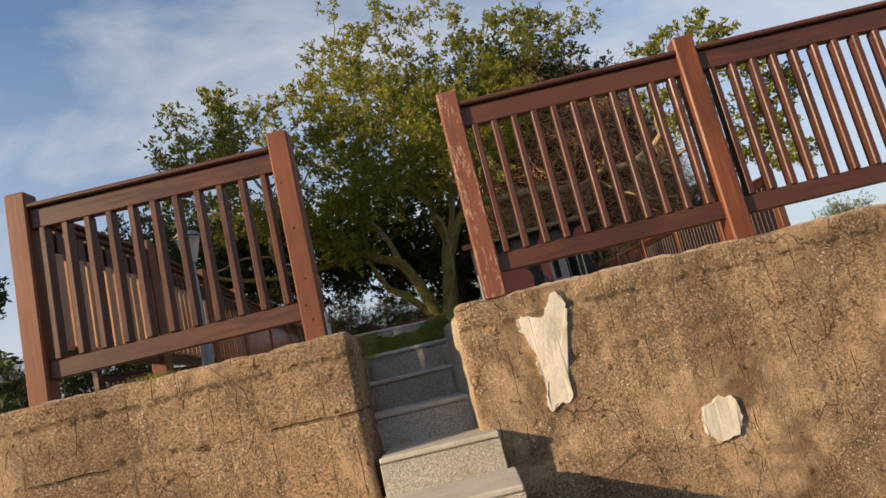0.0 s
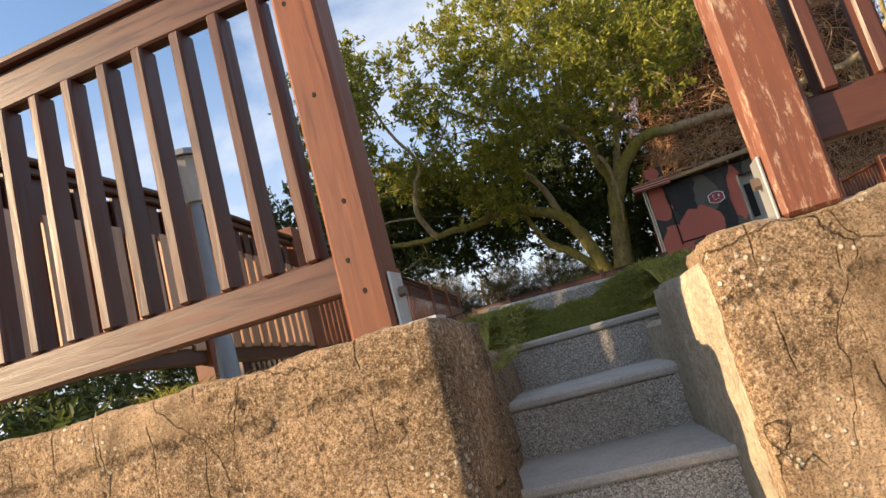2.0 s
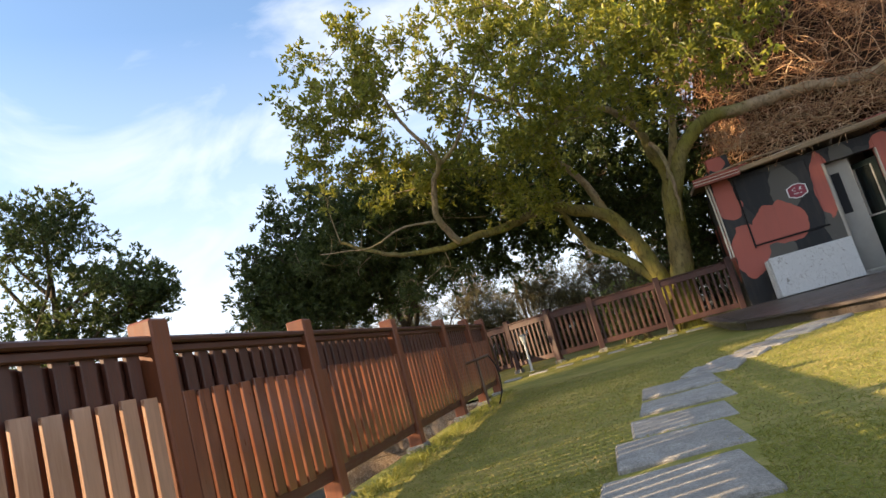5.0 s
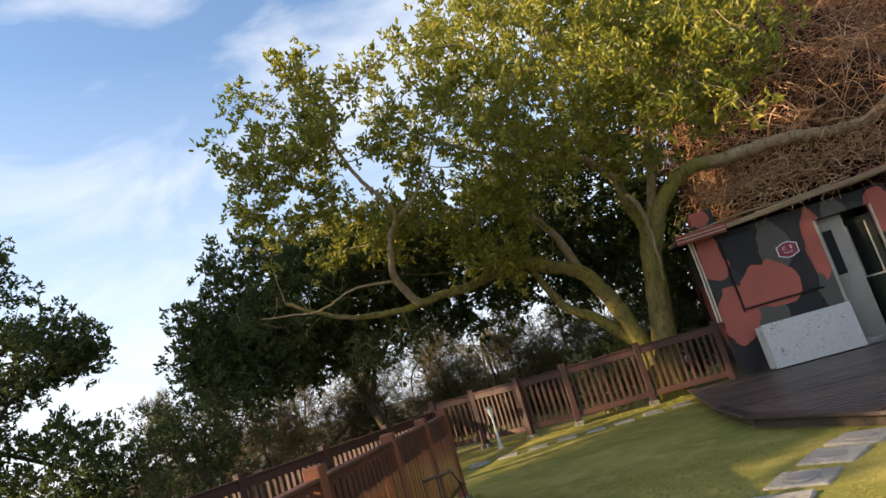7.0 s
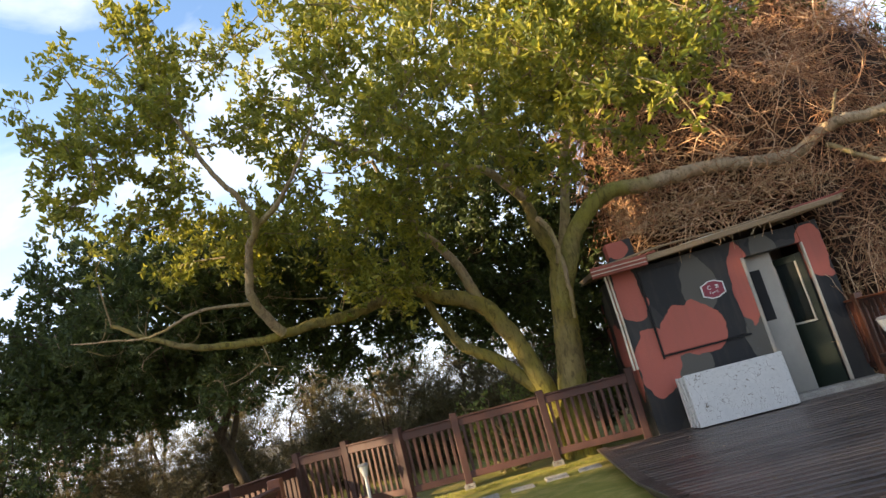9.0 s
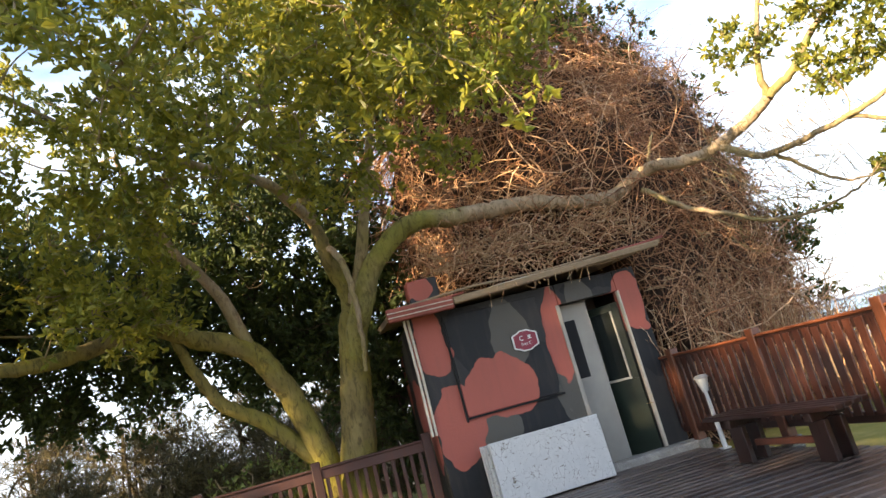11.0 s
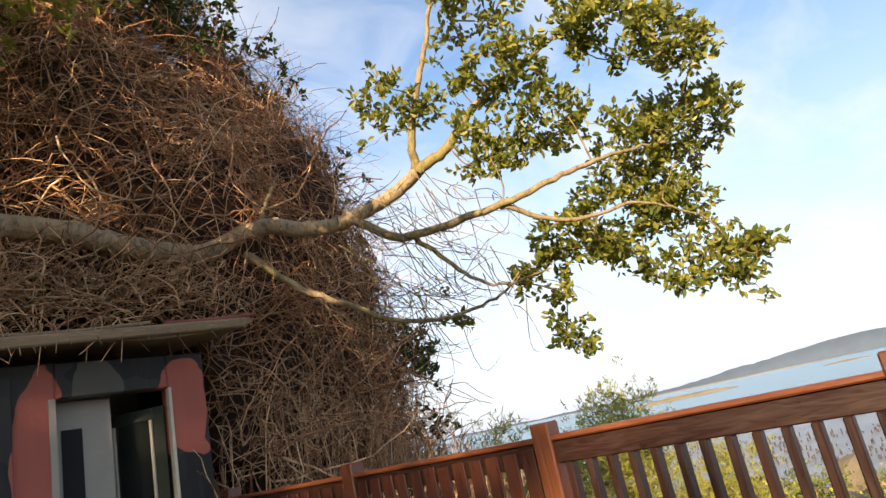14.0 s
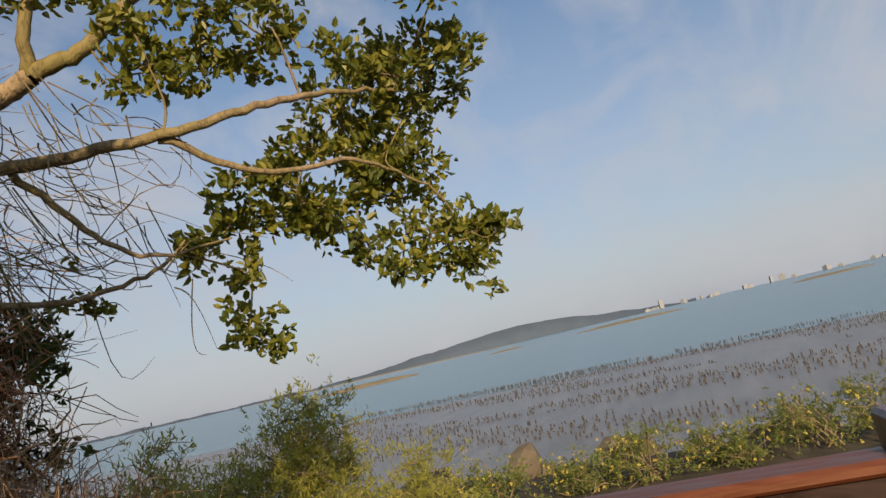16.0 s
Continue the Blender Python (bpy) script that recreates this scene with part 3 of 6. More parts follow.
def build_lawn():
    """The raised lawn: a sheet on either side of the steps and one behind them."""
    V, F = [], []

    def sheet(left, right, ys, nx):
        n0 = len(V)
        for y in ys:
            a, b = left(y), right(y)
            for i in range(nx + 1):
                x = a + (b - a) * i / nx
                V.append((x, y, lawn_height(x, y)))
        for j in range(len(ys) - 1):
            for i in range(nx):
                q = n0 + j * (nx + 1) + i
                F.append((q, q + 1, q + nx + 2, q + nx + 1))

    near, far = list(np.linspace(3.7, 4.9, 19)), list(np.linspace(4.9, 5.3, 9)) + list(np.arange(5.5, 24.01, 0.25))
    side = lambda y: LF_X(y) - 0.1 if y < 13.6 else -6.2
    sheet(side, lambda y: -0.64 - 0.087 * (y - 3.4), near, 24)
    sheet(lambda y: 0.1 - 0.14 * (y - 3.43), lambda y: 6.0, near, 60)
    sheet(side, lambda y: -0.74, far, 16)
    sheet(lambda y: -0.74, lambda y: -0.08, [y for y in far if y > 5.11], 8)
    sheet(lambda y: -0.08, lambda y: 6.0, far, 26)
    ob = new("lawn", mesh_np("lawn", np.array(V), np.array(F), LAWN))
    tagged(ob, "short sunlit lawn with dry yellow patches", "lawn", kind="structure")
    # turf standing round the head of the steps
    bm = bmesh.new()
    box(bm, -0.86, -0.735, 4.87, 5.16, 1.4, LAWN_Z - 0.035, 0.01, None, 0.006)
    box(bm, -0.085, 0.06, 4.87, 5.16, 1.4, LAWN_Z - 0.035, 0.01, None, 0.006)
    ny, nx = 14, 26
    g = [[bm.verts.new((-0.76 + 0.84 * i / nx, 4.73 + 0.42 * j / ny, turf_height(-0.76 + 0.84 * i / nx, 4.73 + 0.42 * j / ny))) for i in range(nx + 1)] for j in range(ny + 1)]
    for j in range(ny):
        for i in range(nx):
            bm.faces.new([g[j][i], g[j][i + 1], g[j + 1][i + 1], g[j + 1][i]])
    for i in range(nx):
        lo = [bm.verts.new((v.co.x, v.co.y, 1.5)) for v in (g[0][i], g[0][i + 1])]
        bm.faces.new([lo[0], lo[1], g[0][i + 1], g[0][i]])
    tagged(part("turf_edge", bm, LAWN), "cut edge of turf round the top step", "lawn", kind="structure")
    bm = bmesh.new()
    box(bm, -6.3, -6.15, 13.62, 24, LOW - 0.3, LAWN_Z - 0.03)
    box(bm, -6.15, LF_X(13.5), 13.55, 13.7, LOW - 0.3, LAWN_Z - 0.03)
    for a, b in ((3.78, 5.0), (5.0, 9.3), (9.3, 13.55)):
        m, L = tf((LF_X(a) - 0.1, a, 0), (LF_X(b) - 0.1, b, 0))
        box(bm, 0, L, -0.14, 0.0, LOW - 0.3, LAWN_Z - 0.045, 0.0, m)
    box(bm, 5.9, 6.05, 3.9, 24, LOW - 0.3, LAWN_Z - 0.03)
    box(bm, -6.15, 5.9, 23.9, 24.05, LOW - 0.3, LAWN_Z - 0.03)
    tagged(part("terrace_wall", bm, WALLCON), "rough concrete retaining wall round the lawn", "wall", kind="structure")


build_lawn()


def rough_block(name, x0, x1, y0, y1, z0, z1, label, step=0.07, round_=0.025):
    """A wall block with an uneven cast face and worn, rounded edges."""
    bm = bmesh.new()
    nx, ny, nz = max(2, int((x1 - x0) / step)), max(2, int((y1 - y0) / step)), max(2, int((z1 - z0) / step))
    grid = {}

    def vert(i, j, l):
        if (i, j, l) not in grid:
            p = Vector((x0 + (x1 - x0) * i / nx, y0 + (y1 - y0) * j / ny, z0 + (z1 - z0) * l / nz))
            q = p.copy()
            # round the free edges
            c = Vector((min(max(p.x, x0 + round_), x1 - round_), min(max(p.y, y0 + round_), y1 - round_), min(p.z, z1 - round_)))
            d = p - c
            if d.length > round_:
                q = c + d.normalized() * round_
            w = 0.006 * noise.noise(p * 2.1) + 0.006 * noise.noise(p * 9.0) + 0.006 * noise.noise(p * 21.0) + 0.004 * noise.noise(p * 47.0)
            # joints, board marks, a crumbling band and pits left by age
            if j == 0 and round_ < 0.03 and step < 0.04:
                wav = 0.012 * noise.noise(p * 3)
                if -2.05 < p.x < -0.75 or p.x > 0.2:
                    w += 0.02 * max(0.0, 1 - abs(p.z - 1.40 - wav) / 0.022)
                w += 0.012 * max(0.0, 1 - abs((p.x * 11.5 + 0.6 * noise.noise(p * 1.7)) % 1.0 - 0.5) / 0.12) * max(0.0, 0.4 + noise.noise(p * 2.6))
                w += 0.035 * max(0.0, 1 - abs(p.z - 1.66 - wav * 2) / 0.04) * max(0.0, noise.noise(p * 15.0) + 0.15)
                w += 0.04 * max(0.0, noise.noise(p * 27.0 + Vector((3, 9, 1))) - 0.4)
            edge = 0.022 * max(0.0, noise.noise(p * 6.0 + Vector((5, 1, 3)))) if l == nz else 0.0
            q += Vector((0 if 0 < i < nx else w * (1 if i else -1), w if j == 0 else 0, (w - edge) if l == nz else 0))
            grid[(i, j, l)] = bm.verts.new(q)
        return grid[(i, j, l)]

    for i in range(nx):
        for l in range(nz):
            bm.faces.new([vert(i, 0, l), vert(i + 1, 0, l), vert(i + 1, 0, l + 1), vert(i, 0, l + 1)])
    for j in range(ny):
        for l in range(nz):
            bm.faces.new([vert(0, j + 1, l), vert(0, j, l), vert(0, j, l + 1), vert(0, j + 1, l + 1)])
            bm.faces.new([vert(nx, j, l), vert(nx, j + 1, l), vert(nx, j + 1, l + 1), vert(nx, j, l + 1)])
    for i in range(nx):
        for j in range(ny):
            bm.faces.new([vert(i, j, nz), vert(i + 1, j, nz), vert(i + 1, j + 1, nz), vert(i, j + 1, nz)])
    for i in range(nx):
        for l in range(nz):
            bm.faces.new([vert(i + 1, ny, l), vert(i, ny, l), vert(i, ny, l + 1), vert(i + 1, ny, l + 1)])
    ob = part(name, bm, WALLCON, smooth=True)
    return tagged(ob, label, "wall", kind="structure")


WALL_TOP = 1.79
WL = rough_block("wall_front_west", -5.0, -0.57, 3.33, 3.78, LOW - 0.2, WALL_TOP, "rough weathered concrete wall with cracks and streaks", 0.024)
WR = rough_block("wall_front_east", -0.02, 5.6, 3.40, 3.86, LOW - 0.2, WALL_TOP + 0.01, "rough weathered concrete wall with white filler patches", 0.024)
CHEEK = concrete("cream_plaster", (0.66, 0.56, 0.41), (0.54, 0.45, 0.32), 0.8, False, 0.1)
rough_block("wall_front_far_west", -9.0, -4.97, 3.36, 3.78, LOW - 0.2, WALL_TOP - 0.01, "rough weathered concrete wall", 0.15)
rough_block("wall_front_far_east", 5.57, 9.0, 3.43, 3.86, LOW - 0.2, WALL_TOP - 0.01, "rough weathered concrete wall", 0.15)
ce = rough_block("cheek_east", 0.0, 0.2, 0.0, 0.8, LOW, WALL_TOP - 0.03, "cream plastered concrete cheek beside the steps", 0.05, 0.03)
ce.data.materials[0] = CHEEK
ce.matrix_basis = pose(-0.01, 3.43, 0, 0, 0, 8)
cl = tagged(part("cheek_low", boxed(0.012, 0.2, 0.79, 1.24, LOW, 1.655, 0.018, None, 0.004), CHEEK), "low end of the plastered cheek beside the steps", "wall", kind="structure")
cl.matrix_basis = pose(-0.01, 3.43, 0, 0, 0, 8)
cw = rough_block("cheek_west", -0.2, 0.0, 0.0, 1.66, LOW, WALL_TOP - 0.09, "rounded concrete cheek beside the steps", 0.05, 0.06)
cw.matrix_basis = pose(-0.575, 3.4, 0, 0, 0, 5)


def patch(label, y, outline, seed):
    """A thin trowelled patch of filler on the wall's face."""
    r = random.Random(seed)
    P = spline(list(outline) + [outline[0]], 5)[:-1]
    bm = bmesh.new()
    ring = [(x + r.uniform(-0.009, 0.009), z + r.uniform(-0.009, 0.009)) for x, z in P]
    front = [bm.verts.new((x, y - 0.012 + r.uniform(-0.003, 0.003), z)) for x, z in ring]
    back = [bm.verts.new((x + r.uniform(-0.005, 0.005), y + 0.03, z)) for x, z in ring]
    n = len(ring)
    bm.faces.new(front)
    for i in range(n):
        bm.faces.new([back[i], back[(i + 1) % n], front[(i + 1) % n], front[i]])
    bmesh.ops.triangulate(bm, faces=[f for f in bm.faces if len(f.verts) > 4])
    bmesh.ops.recalc_face_normals(bm, faces=bm.faces)
    tagged(part("filler_patch", bm, PLASTER), label, "wall patch", "filler patches", kind="structure")


patch("smooth white forked patch of filler on the wall", 3.40,
      [(0.28, 1.65), (0.33, 1.66), (0.37, 1.63), (0.42, 1.64), (0.44, 1.69), (0.49, 1.74), (0.53, 1.69), (0.53, 1.61), (0.49, 1.55), (0.43, 1.52), (0.42, 1.44), (0.43, 1.34), (0.46, 1.25), (0.44, 1.2), (0.38, 1.21), (0.34, 1.18), (0.33, 1.24), (0.35, 1.31), (0.33, 1.38), (0.33, 1.45), (0.31, 1.53), (0.28, 1.59)], 3)
patch("round white patch of filler on the wall", 3.40, [(1.06, 1.02), (1.14, 1.06), (1.22, 1.04), (1.23, 0.96), (1.2, 0.88), (1.12, 0.85), (1.06, 0.89), (1.04, 0.96)], 8)
patch("small pale patch of filler on the wall", 3.33, [(-2.08, 1.08), (-2.0, 1.12), (-1.93, 1.07), (-1.95, 1.0), (-2.03, 0.97), (-2.1, 1.02)], 5)


# steps
def build_steps():
    st = thing("stone_steps", "grey granite-chip steps rising between the walls", "steps", kind="structure")
    noses = [(1.62, 0.44), (2.02, 0.62), (2.42, 0.80), (2.82, 0.98), (3.27, 1.157), (3.72, 1.34), (4.15, 1.52), (4.62, 1.70)]
    for i, (y, z) in enumerate(noses):
        x0, x1 = (-0.72, 0.05) if y > 3.3 else ((-0.55, 0.10) if i > 2 else (-0.6, 0.12))
        if i == 4:
            x0, x1 = -0.53, 0.06
        back = noses[i + 1][0] + 0.02 if i + 1 < len(noses) else 5.02
        bm = boxed(x0, x1, y + 0.012, back, LOW - 0.1, z - 0.03, 0.004)
        s = part("step", bm, GRANITE, st)
        part("tread", boxed(x0 + 0.002, x1 - 0.002, y, back, z - 0.028, z, 0.007), TREADCON, s)


build_steps()


# ---------------------------------------------------------------- railings and fences
_mesh = {}


def shared(key, make, mat):
    if key not in _mesh:
        _mesh[key] = mesh_of(key[0] if isinstance(key, tuple) else key, make(), mat)
    return _mesh[key]


def piece(name, me, parent, x, y, z, rz=0.0, ry=0.0, rx=0.0, s=(1, 1, 1)):
    ob = new(name, me)
    ob.parent = parent
    ob.location, ob.rotation_euler, ob.scale = (x, y, z), (rx, ry, rz), s
    return ob


def railing(name, a, b, base, height, label, group, posts=(True, True), pitch=0.118, mat=RAIL, matx=RAIL_X, boards=False,
            worn=None, bal=(0.036, 0.068), post=0.115, low=0.13, cap=True, footings=False, rail_h=0.115, board_side=-1, post_mat=None, cap_mat=None):
    """One bay of railing from a to b: posts, rails, balusters, and boards on one side where it has them."""
    m, L = tf((*a, base), (*b, base))
    t = thing(name, label, "railing" if not boards else "fence", m, group)
    hp = post / 2
    for k, (on, x) in enumerate(zip(posts, (0.0, L))):
        if on:
            pm = WORN if worn == k else post_mat or (POSTWOOD if mat is RAIL else mat)
            me = shared(("post", post, height, pm.name), lambda: boxed(-hp, hp, -hp, hp, 0, height, 0.009), pm)
            p = piece("post", me, t, x, 0, 0.0, rn(-0.01, 0.01))
            if worn == k:
                p["label"] = "post with flaking, sun-bleached stain"
            if footings:
                fm = shared(("footing", post), lambda: boxed(-hp - 0.03, hp + 0.03, -hp - 0.03, hp + 0.03, -0.16, 0.05, 0.012, None, 0.01), FOOTING)
                piece("footing", fm, t, x, 0, -0.02)
                bt = shared("bolt", lambda: bolt_mesh(), IRON)
                piece("bolt", bt, t, x - 0.02, board_side * (hp + 0.031), 0.0)
    x0, x1 = hp - 0.004, L - hp + 0.004
    top = height - 0.10
    part("top_rail", boxed(x0, x1, -0.026, 0.026, top - rail_h, top, 0.006), matx, t)
    if cap:
        part("cap_rail", boxed(x0, x1, -0.052, 0.052, top + 0.001, top + 0.03, 0.008), cap_mat or matx, t)
    part("bottom_rail", boxed(x0, x1, -0.024, 0.024, low, low + 0.1, 0.006), matx, t)
    n = max(2, int(round((L - post) / pitch)))
    bw, bd = bal
    z0, z1 = low + 0.098, top - rail_h + 0.002
    if not boards:
        bm_ = shared(("baluster", bw, bd, round(z1 - z0, 3), mat.name), lambda: boxed(-bw / 2, bw / 2, -bd / 2, bd / 2, 0, z1 - z0, 0.006), mat)
        for i in range(n):
            piece("baluster", bm_, t, hp + (L - post) * (i + 0.5) / n, rn(-0.003, 0.003), z0, rn(-0.03, 0.03))
    return t, L, n, (z0, z1, hp)


def bolt_mesh():
    bm = bmesh.new()
    bmesh.ops.create_cone(bm, cap_ends=True, segments=6, radius1=0.014, radius2=0.012, depth=0.02)
    bmesh.ops.rotate(bm, verts=bm.verts, matrix=Matrix.Rotation(math.pi / 2, 3, "X"))
    return bm


IRON = simple("rusty_iron", (0.22, 0.16, 0.12), 0.55, 0.7)

HOLE = simple("dark_screw_hole", (0.016, 0.01, 0.008), 0.9)
POST_H = 1.175
first, *_ = railing("railing", (-2.22, 3.5), (-0.745, 3.5), WALL_TOP - 0.01, POST_H, "reddish-brown stained timber railing on the concrete wall", "front railings", (True, True), 0.124)
railing("railing", (0.215, 3.53), (1.555, 3.53), WALL_TOP, POST_H, "reddish-brown timber railing with one weathered post", "front railings", (True, True), 0.111, worn=0)
for i in range(2):
    xa = 1.555 + 1.5 * i
    railing("railing", (xa, 3.53), (xa + 1.5, 3.53), WALL_TOP, POST_H, "reddish-brown timber railing on the wall", "front railings", (False, True), 0.112)


# screw holes and angle irons of the gate posts
for z in (0.12, 0.2, 0.34, 0.62, 0.88):
    o = piece("screw_hole", shared("screw_hole", bolt_mesh, HOLE), first, 1.475 + rn(-0.03, 0.03), -0.0565, z, 0, 0, 0, (0.45, 0.2, 0.6))
ANGLE = simple("galvanised_steel", (0.5, 0.5, 0.48), 0.45, 0.6)
for k, (x, y, s) in enumerate([(-0.684, 3.5, 1), (0.154, 3.53, -1)]):
    t = thing("angle_bracket", "galvanised angle bracket bolted to the gate post", "bracket", pose(x, y, WALL_TOP + 0.0), "angle brackets")
    part("upright", boxed(0, 0.006 * s, -0.04, 0.04, 0.004, 0.14, 0.001) if s > 0 else boxed(-0.006, 0, -0.04, 0.04, 0.004, 0.14, 0.001), ANGLE, t)
    part("foot", boxed(0.007, 0.09, -0.04, 0.04, 0.004, 0.012, 0.001) if s > 0 else boxed(-0.09, -0.007, -0.04, 0.04, 0.004, 0.012, 0.001), ANGLE, t)
    b_ = piece("bolt", shared("bolt", bolt_mesh, IRON), t, 0.012 * s, 0, 0.09, math.pi / 2)


def board_fence(a, b, base, height, label, group, side, posts=(False, True), pitch=0.108, bw=0.078, mat=BOARD):
    t, L, n, (z0, z1, hp) = railing("board_fence", a, b, base, height, label, group, posts, boards=True, footings=True, board_side=side, rail_h=0.115 if mat is SEABOARD else 0.035, matx=SHADERAIL_Y if mat is SEABOARD else RAIL_Y,
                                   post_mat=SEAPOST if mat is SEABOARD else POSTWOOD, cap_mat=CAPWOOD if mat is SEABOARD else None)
    if mat is not SEABOARD:
        part("back_rail", boxed(hp, L - hp, *sorted((-side * 0.03, -side * 0.052)), z1 - 0.17, z1 - 0.01, 0.005), RAIL_Y, t)
    # thin dark slats behind, broad boards nailed on the inner side
    h, sw = z1 - z0, (0.0115 if mat is SEABOARD else 0.036)
    n = max(3, int((L - 2 * hp) / pitch))
    sm = shared(("slat", round(h, 3), sw), lambda: boxed(-sw, sw, -0.012, 0.012, -0.02, h + 0.02, 0.004), RAIL)
    hb = h + (0.115 if mat is SEABOARD else -0.14)
    shift = pitch / 2 if mat is SEABOARD else 0.0
    bmm = shared(("board", round(hb, 3), bw, mat.name), lambda: boxed(-bw / 2, bw / 2, -0.009, 0.009, 0, hb, 0.003), mat)
    for i in range(n):
        x = hp + (L - 2 * hp) * (i + 0.5) / n
        piece("slat", sm, t, x + shift, -side * 0.012, z0, rn(-0.03, 0.03))
        piece("board", bmm, t, x + rn(-0.004, 0.004), side * 0.034, z0 - 0.03 + rn(-0.008, 0.008), rn(-0.02, 0.02), rn(-0.006, 0.006))
    return t


# the long side fence
LY = [3.5, 4.92, 6.30, 7.65, 9.3, 11.0, 12.3, 13.4]
for i in range(len(LY) - 1):
    a, b = (LF_X(LY[i]), LY[i]), (LF_X(LY[i + 1]), LY[i + 1])
    board_fence(a, b, LAWN_Z + 0.02, 1.07, "timber fence with pale boards along the lawn" if i < 2 else "reddish timber board fence along the lawn", "side fence bays", -1, mat=PALEBOARD if i < 2 else BOARD)

# low dark fence at the far end
NP = [(-4.9, 18.6), (-4.0, 18.45), (-2.98, 17.95), (-2.1, 18.1), (-0.72, 18.25), (0.68, 18.2)]
for i in range(len(NP) - 1):
    railing("far_fence", NP[i], NP[i + 1], LAWN_Z + 0.05, 1.1, "dark brown timber fence under the trees", "far fence bays", (i == 0, True), 0.115,
            OLDFENCE, OLDFENCE, footings=True, bal=(0.05, 0.025), low=0.1)

# board fence beside the sea
RF = [(3.85, 18.4), (3.94, 17.6), (4.12, 16.08), (4.31, 14.5), (4.5, 12.86), (4.69, 11.24), (4.88, 9.6)]
for i in range(len(RF) - 1):
    if i < 3:
        board_fence(RF[i], RF[i + 1], DECK_Z + 0.05, 1.18, "glossy red-brown timber board fence beside the deck", "seaside fence bays", -1, (i == 0, True), 0.118, 0.09, SEABOARD)
    else:
        railing("seaside_railing", RF[i], RF[i + 1], DECK_Z + 0.05, 1.18, "red-brown timber railing, shade put in its colour, with orange posts above the shore", "seaside railings", (False, True), 0.115, SHADERAIL, SHADERAIL_Y, post_mat=SEAPOST, cap_mat=CAPWOOD)

# ---------------------------------------------------------------- deck
def build_deck():
    poly = [(-0.02, 17.8), (0.12, 14.6), (0.28, 13.5), (1.15, 12.0), (2.6, 10.6), (4.7, 10.6), (4.2, 14.8), (3.85, 17.8)]
    d = thing("deck", "dark wet-looking timber deck in front of the hut", "deck", kind="structure")
    pitch, w = 0.15, 0.127
    y = 10.62
    while y < 17.75:
        # span of the polygon at this height
        xs = []
        for (ax, ay), (bx, by) in zip(poly, poly[1:] + poly[:1]):
            if (ay - y) * (by - y) < 0:
                xs.append(ax + (bx - ax) * (y - ay) / (by - ay))
        if len(xs) >= 2:
            x0, x1 = min(xs), max(xs)
            me = shared(("plank", round(x1 - x0, 1)), lambda: boxed(-(x1 - x0) / 2, (x1 - x0) / 2, -w / 2, w / 2, -0.03, 0, 0.011), DECKWOOD)
            piece("plank", me, d, (x0 + x1) / 2 + rn(-0.01, 0.01), y, DECK_Z + rn(-0.003, 0.003), rn(-0.002, 0.002), 0, rn(-0.02, 0.02))
        y += pitch
    for (ax, ay), (bx, by) in zip(poly[:4], poly[1:5]):
        m, L = tf((ax, ay, 0), (bx, by, 0))
        f = part("fascia", boxed(-0.02, L + 0.02, 0.0, 0.04, LAWN_Z - 0.05, DECK_Z - 0.032, 0.006), DECKWOOD, d)
        f.matrix_local = m
        r = part("rim_board", boxed(-0.03, L + 0.03, -0.1, 0.045, -0.03, 0.007, 0.006), DECKWOOD, d)
        r.matrix_local = Matrix.Translation((0, 0, DECK_Z)) @ m


build_deck()

# ---------------------------------------------------------------- paving slabs
def build_slabs():
    me = [shared(("slab", k), lambda: boxed(-0.275, 0.275, -0.27, 0.27, -0.1, 0, 0.012, None, 0.014), SLABCON) for k in range(3)]
    small = [shared(("slab_small", k), lambda: boxed(-0.22, 0.22, -0.2, 0.2, -0.1, 0, 0.012, None, 0.014), SLABCON) for k in range(3)]
    big = shared("slab_edge", lambda: boxed(-0.355, 0.335, -0.22, 0.22, -0.16, 0, 0.014, None, 0.01), GRANITE)
    p = thing("paving", "pale concrete stepping slabs laid in the lawn", "paving", kind="structure")
    piece("slab", big, p, -0.49, 5.3, LAWN_Z + 0.035, 0.1)
    for i in range(6):
        piece("slab", me[i % 3], p, -0.57 + rn(-0.02, 0.02), 5.9 + 0.69 * i, LAWN_Z + 0.018 + rn(-0.005, 0.005), 0.1 + rn(-0.04, 0.04))
    for i, (x, y, r) in enumerate([(-0.32, 9.93, -0.3), (-0.08, 10.42, -0.4), (0.2, 10.92, -0.5), (0.52, 11.38, -0.6), (0.85, 11.8, -0.65)]):
        s = piece("slab", small[i % 3], p, x, y, LAWN_Z + 0.02, r)
        bm = bmesh.new()
        bmesh.ops.create_cone(bm, cap_ends=True, segments=28, radius1=0.12, radius2=0.115, depth=0.012)
        o = part("cover", bm, simple("cover_ring", (0.3, 0.27, 0.24), 0.8), s, "round darker inlay")
        o.location = (0, 0, 0.004)
    for i in range(9):
        x = -3.6 + 0.47 * i
        piece("slab", small[i % 3], p, x, 16.2 + 0.14 * i + rn(-0.02, 0.02), LAWN_Z + 0.02, 0.1 + rn(-0.05, 0.05), 0, 0, (0.72, 0.62, 1))


build_slabs()

# ---------------------------------------------------------------- the hut
HX0, HX1, HY0, HY1, HZ0, HZ1 = 0.8, 3.92, 17.86, 20.6, LAWN_Z, 4.42


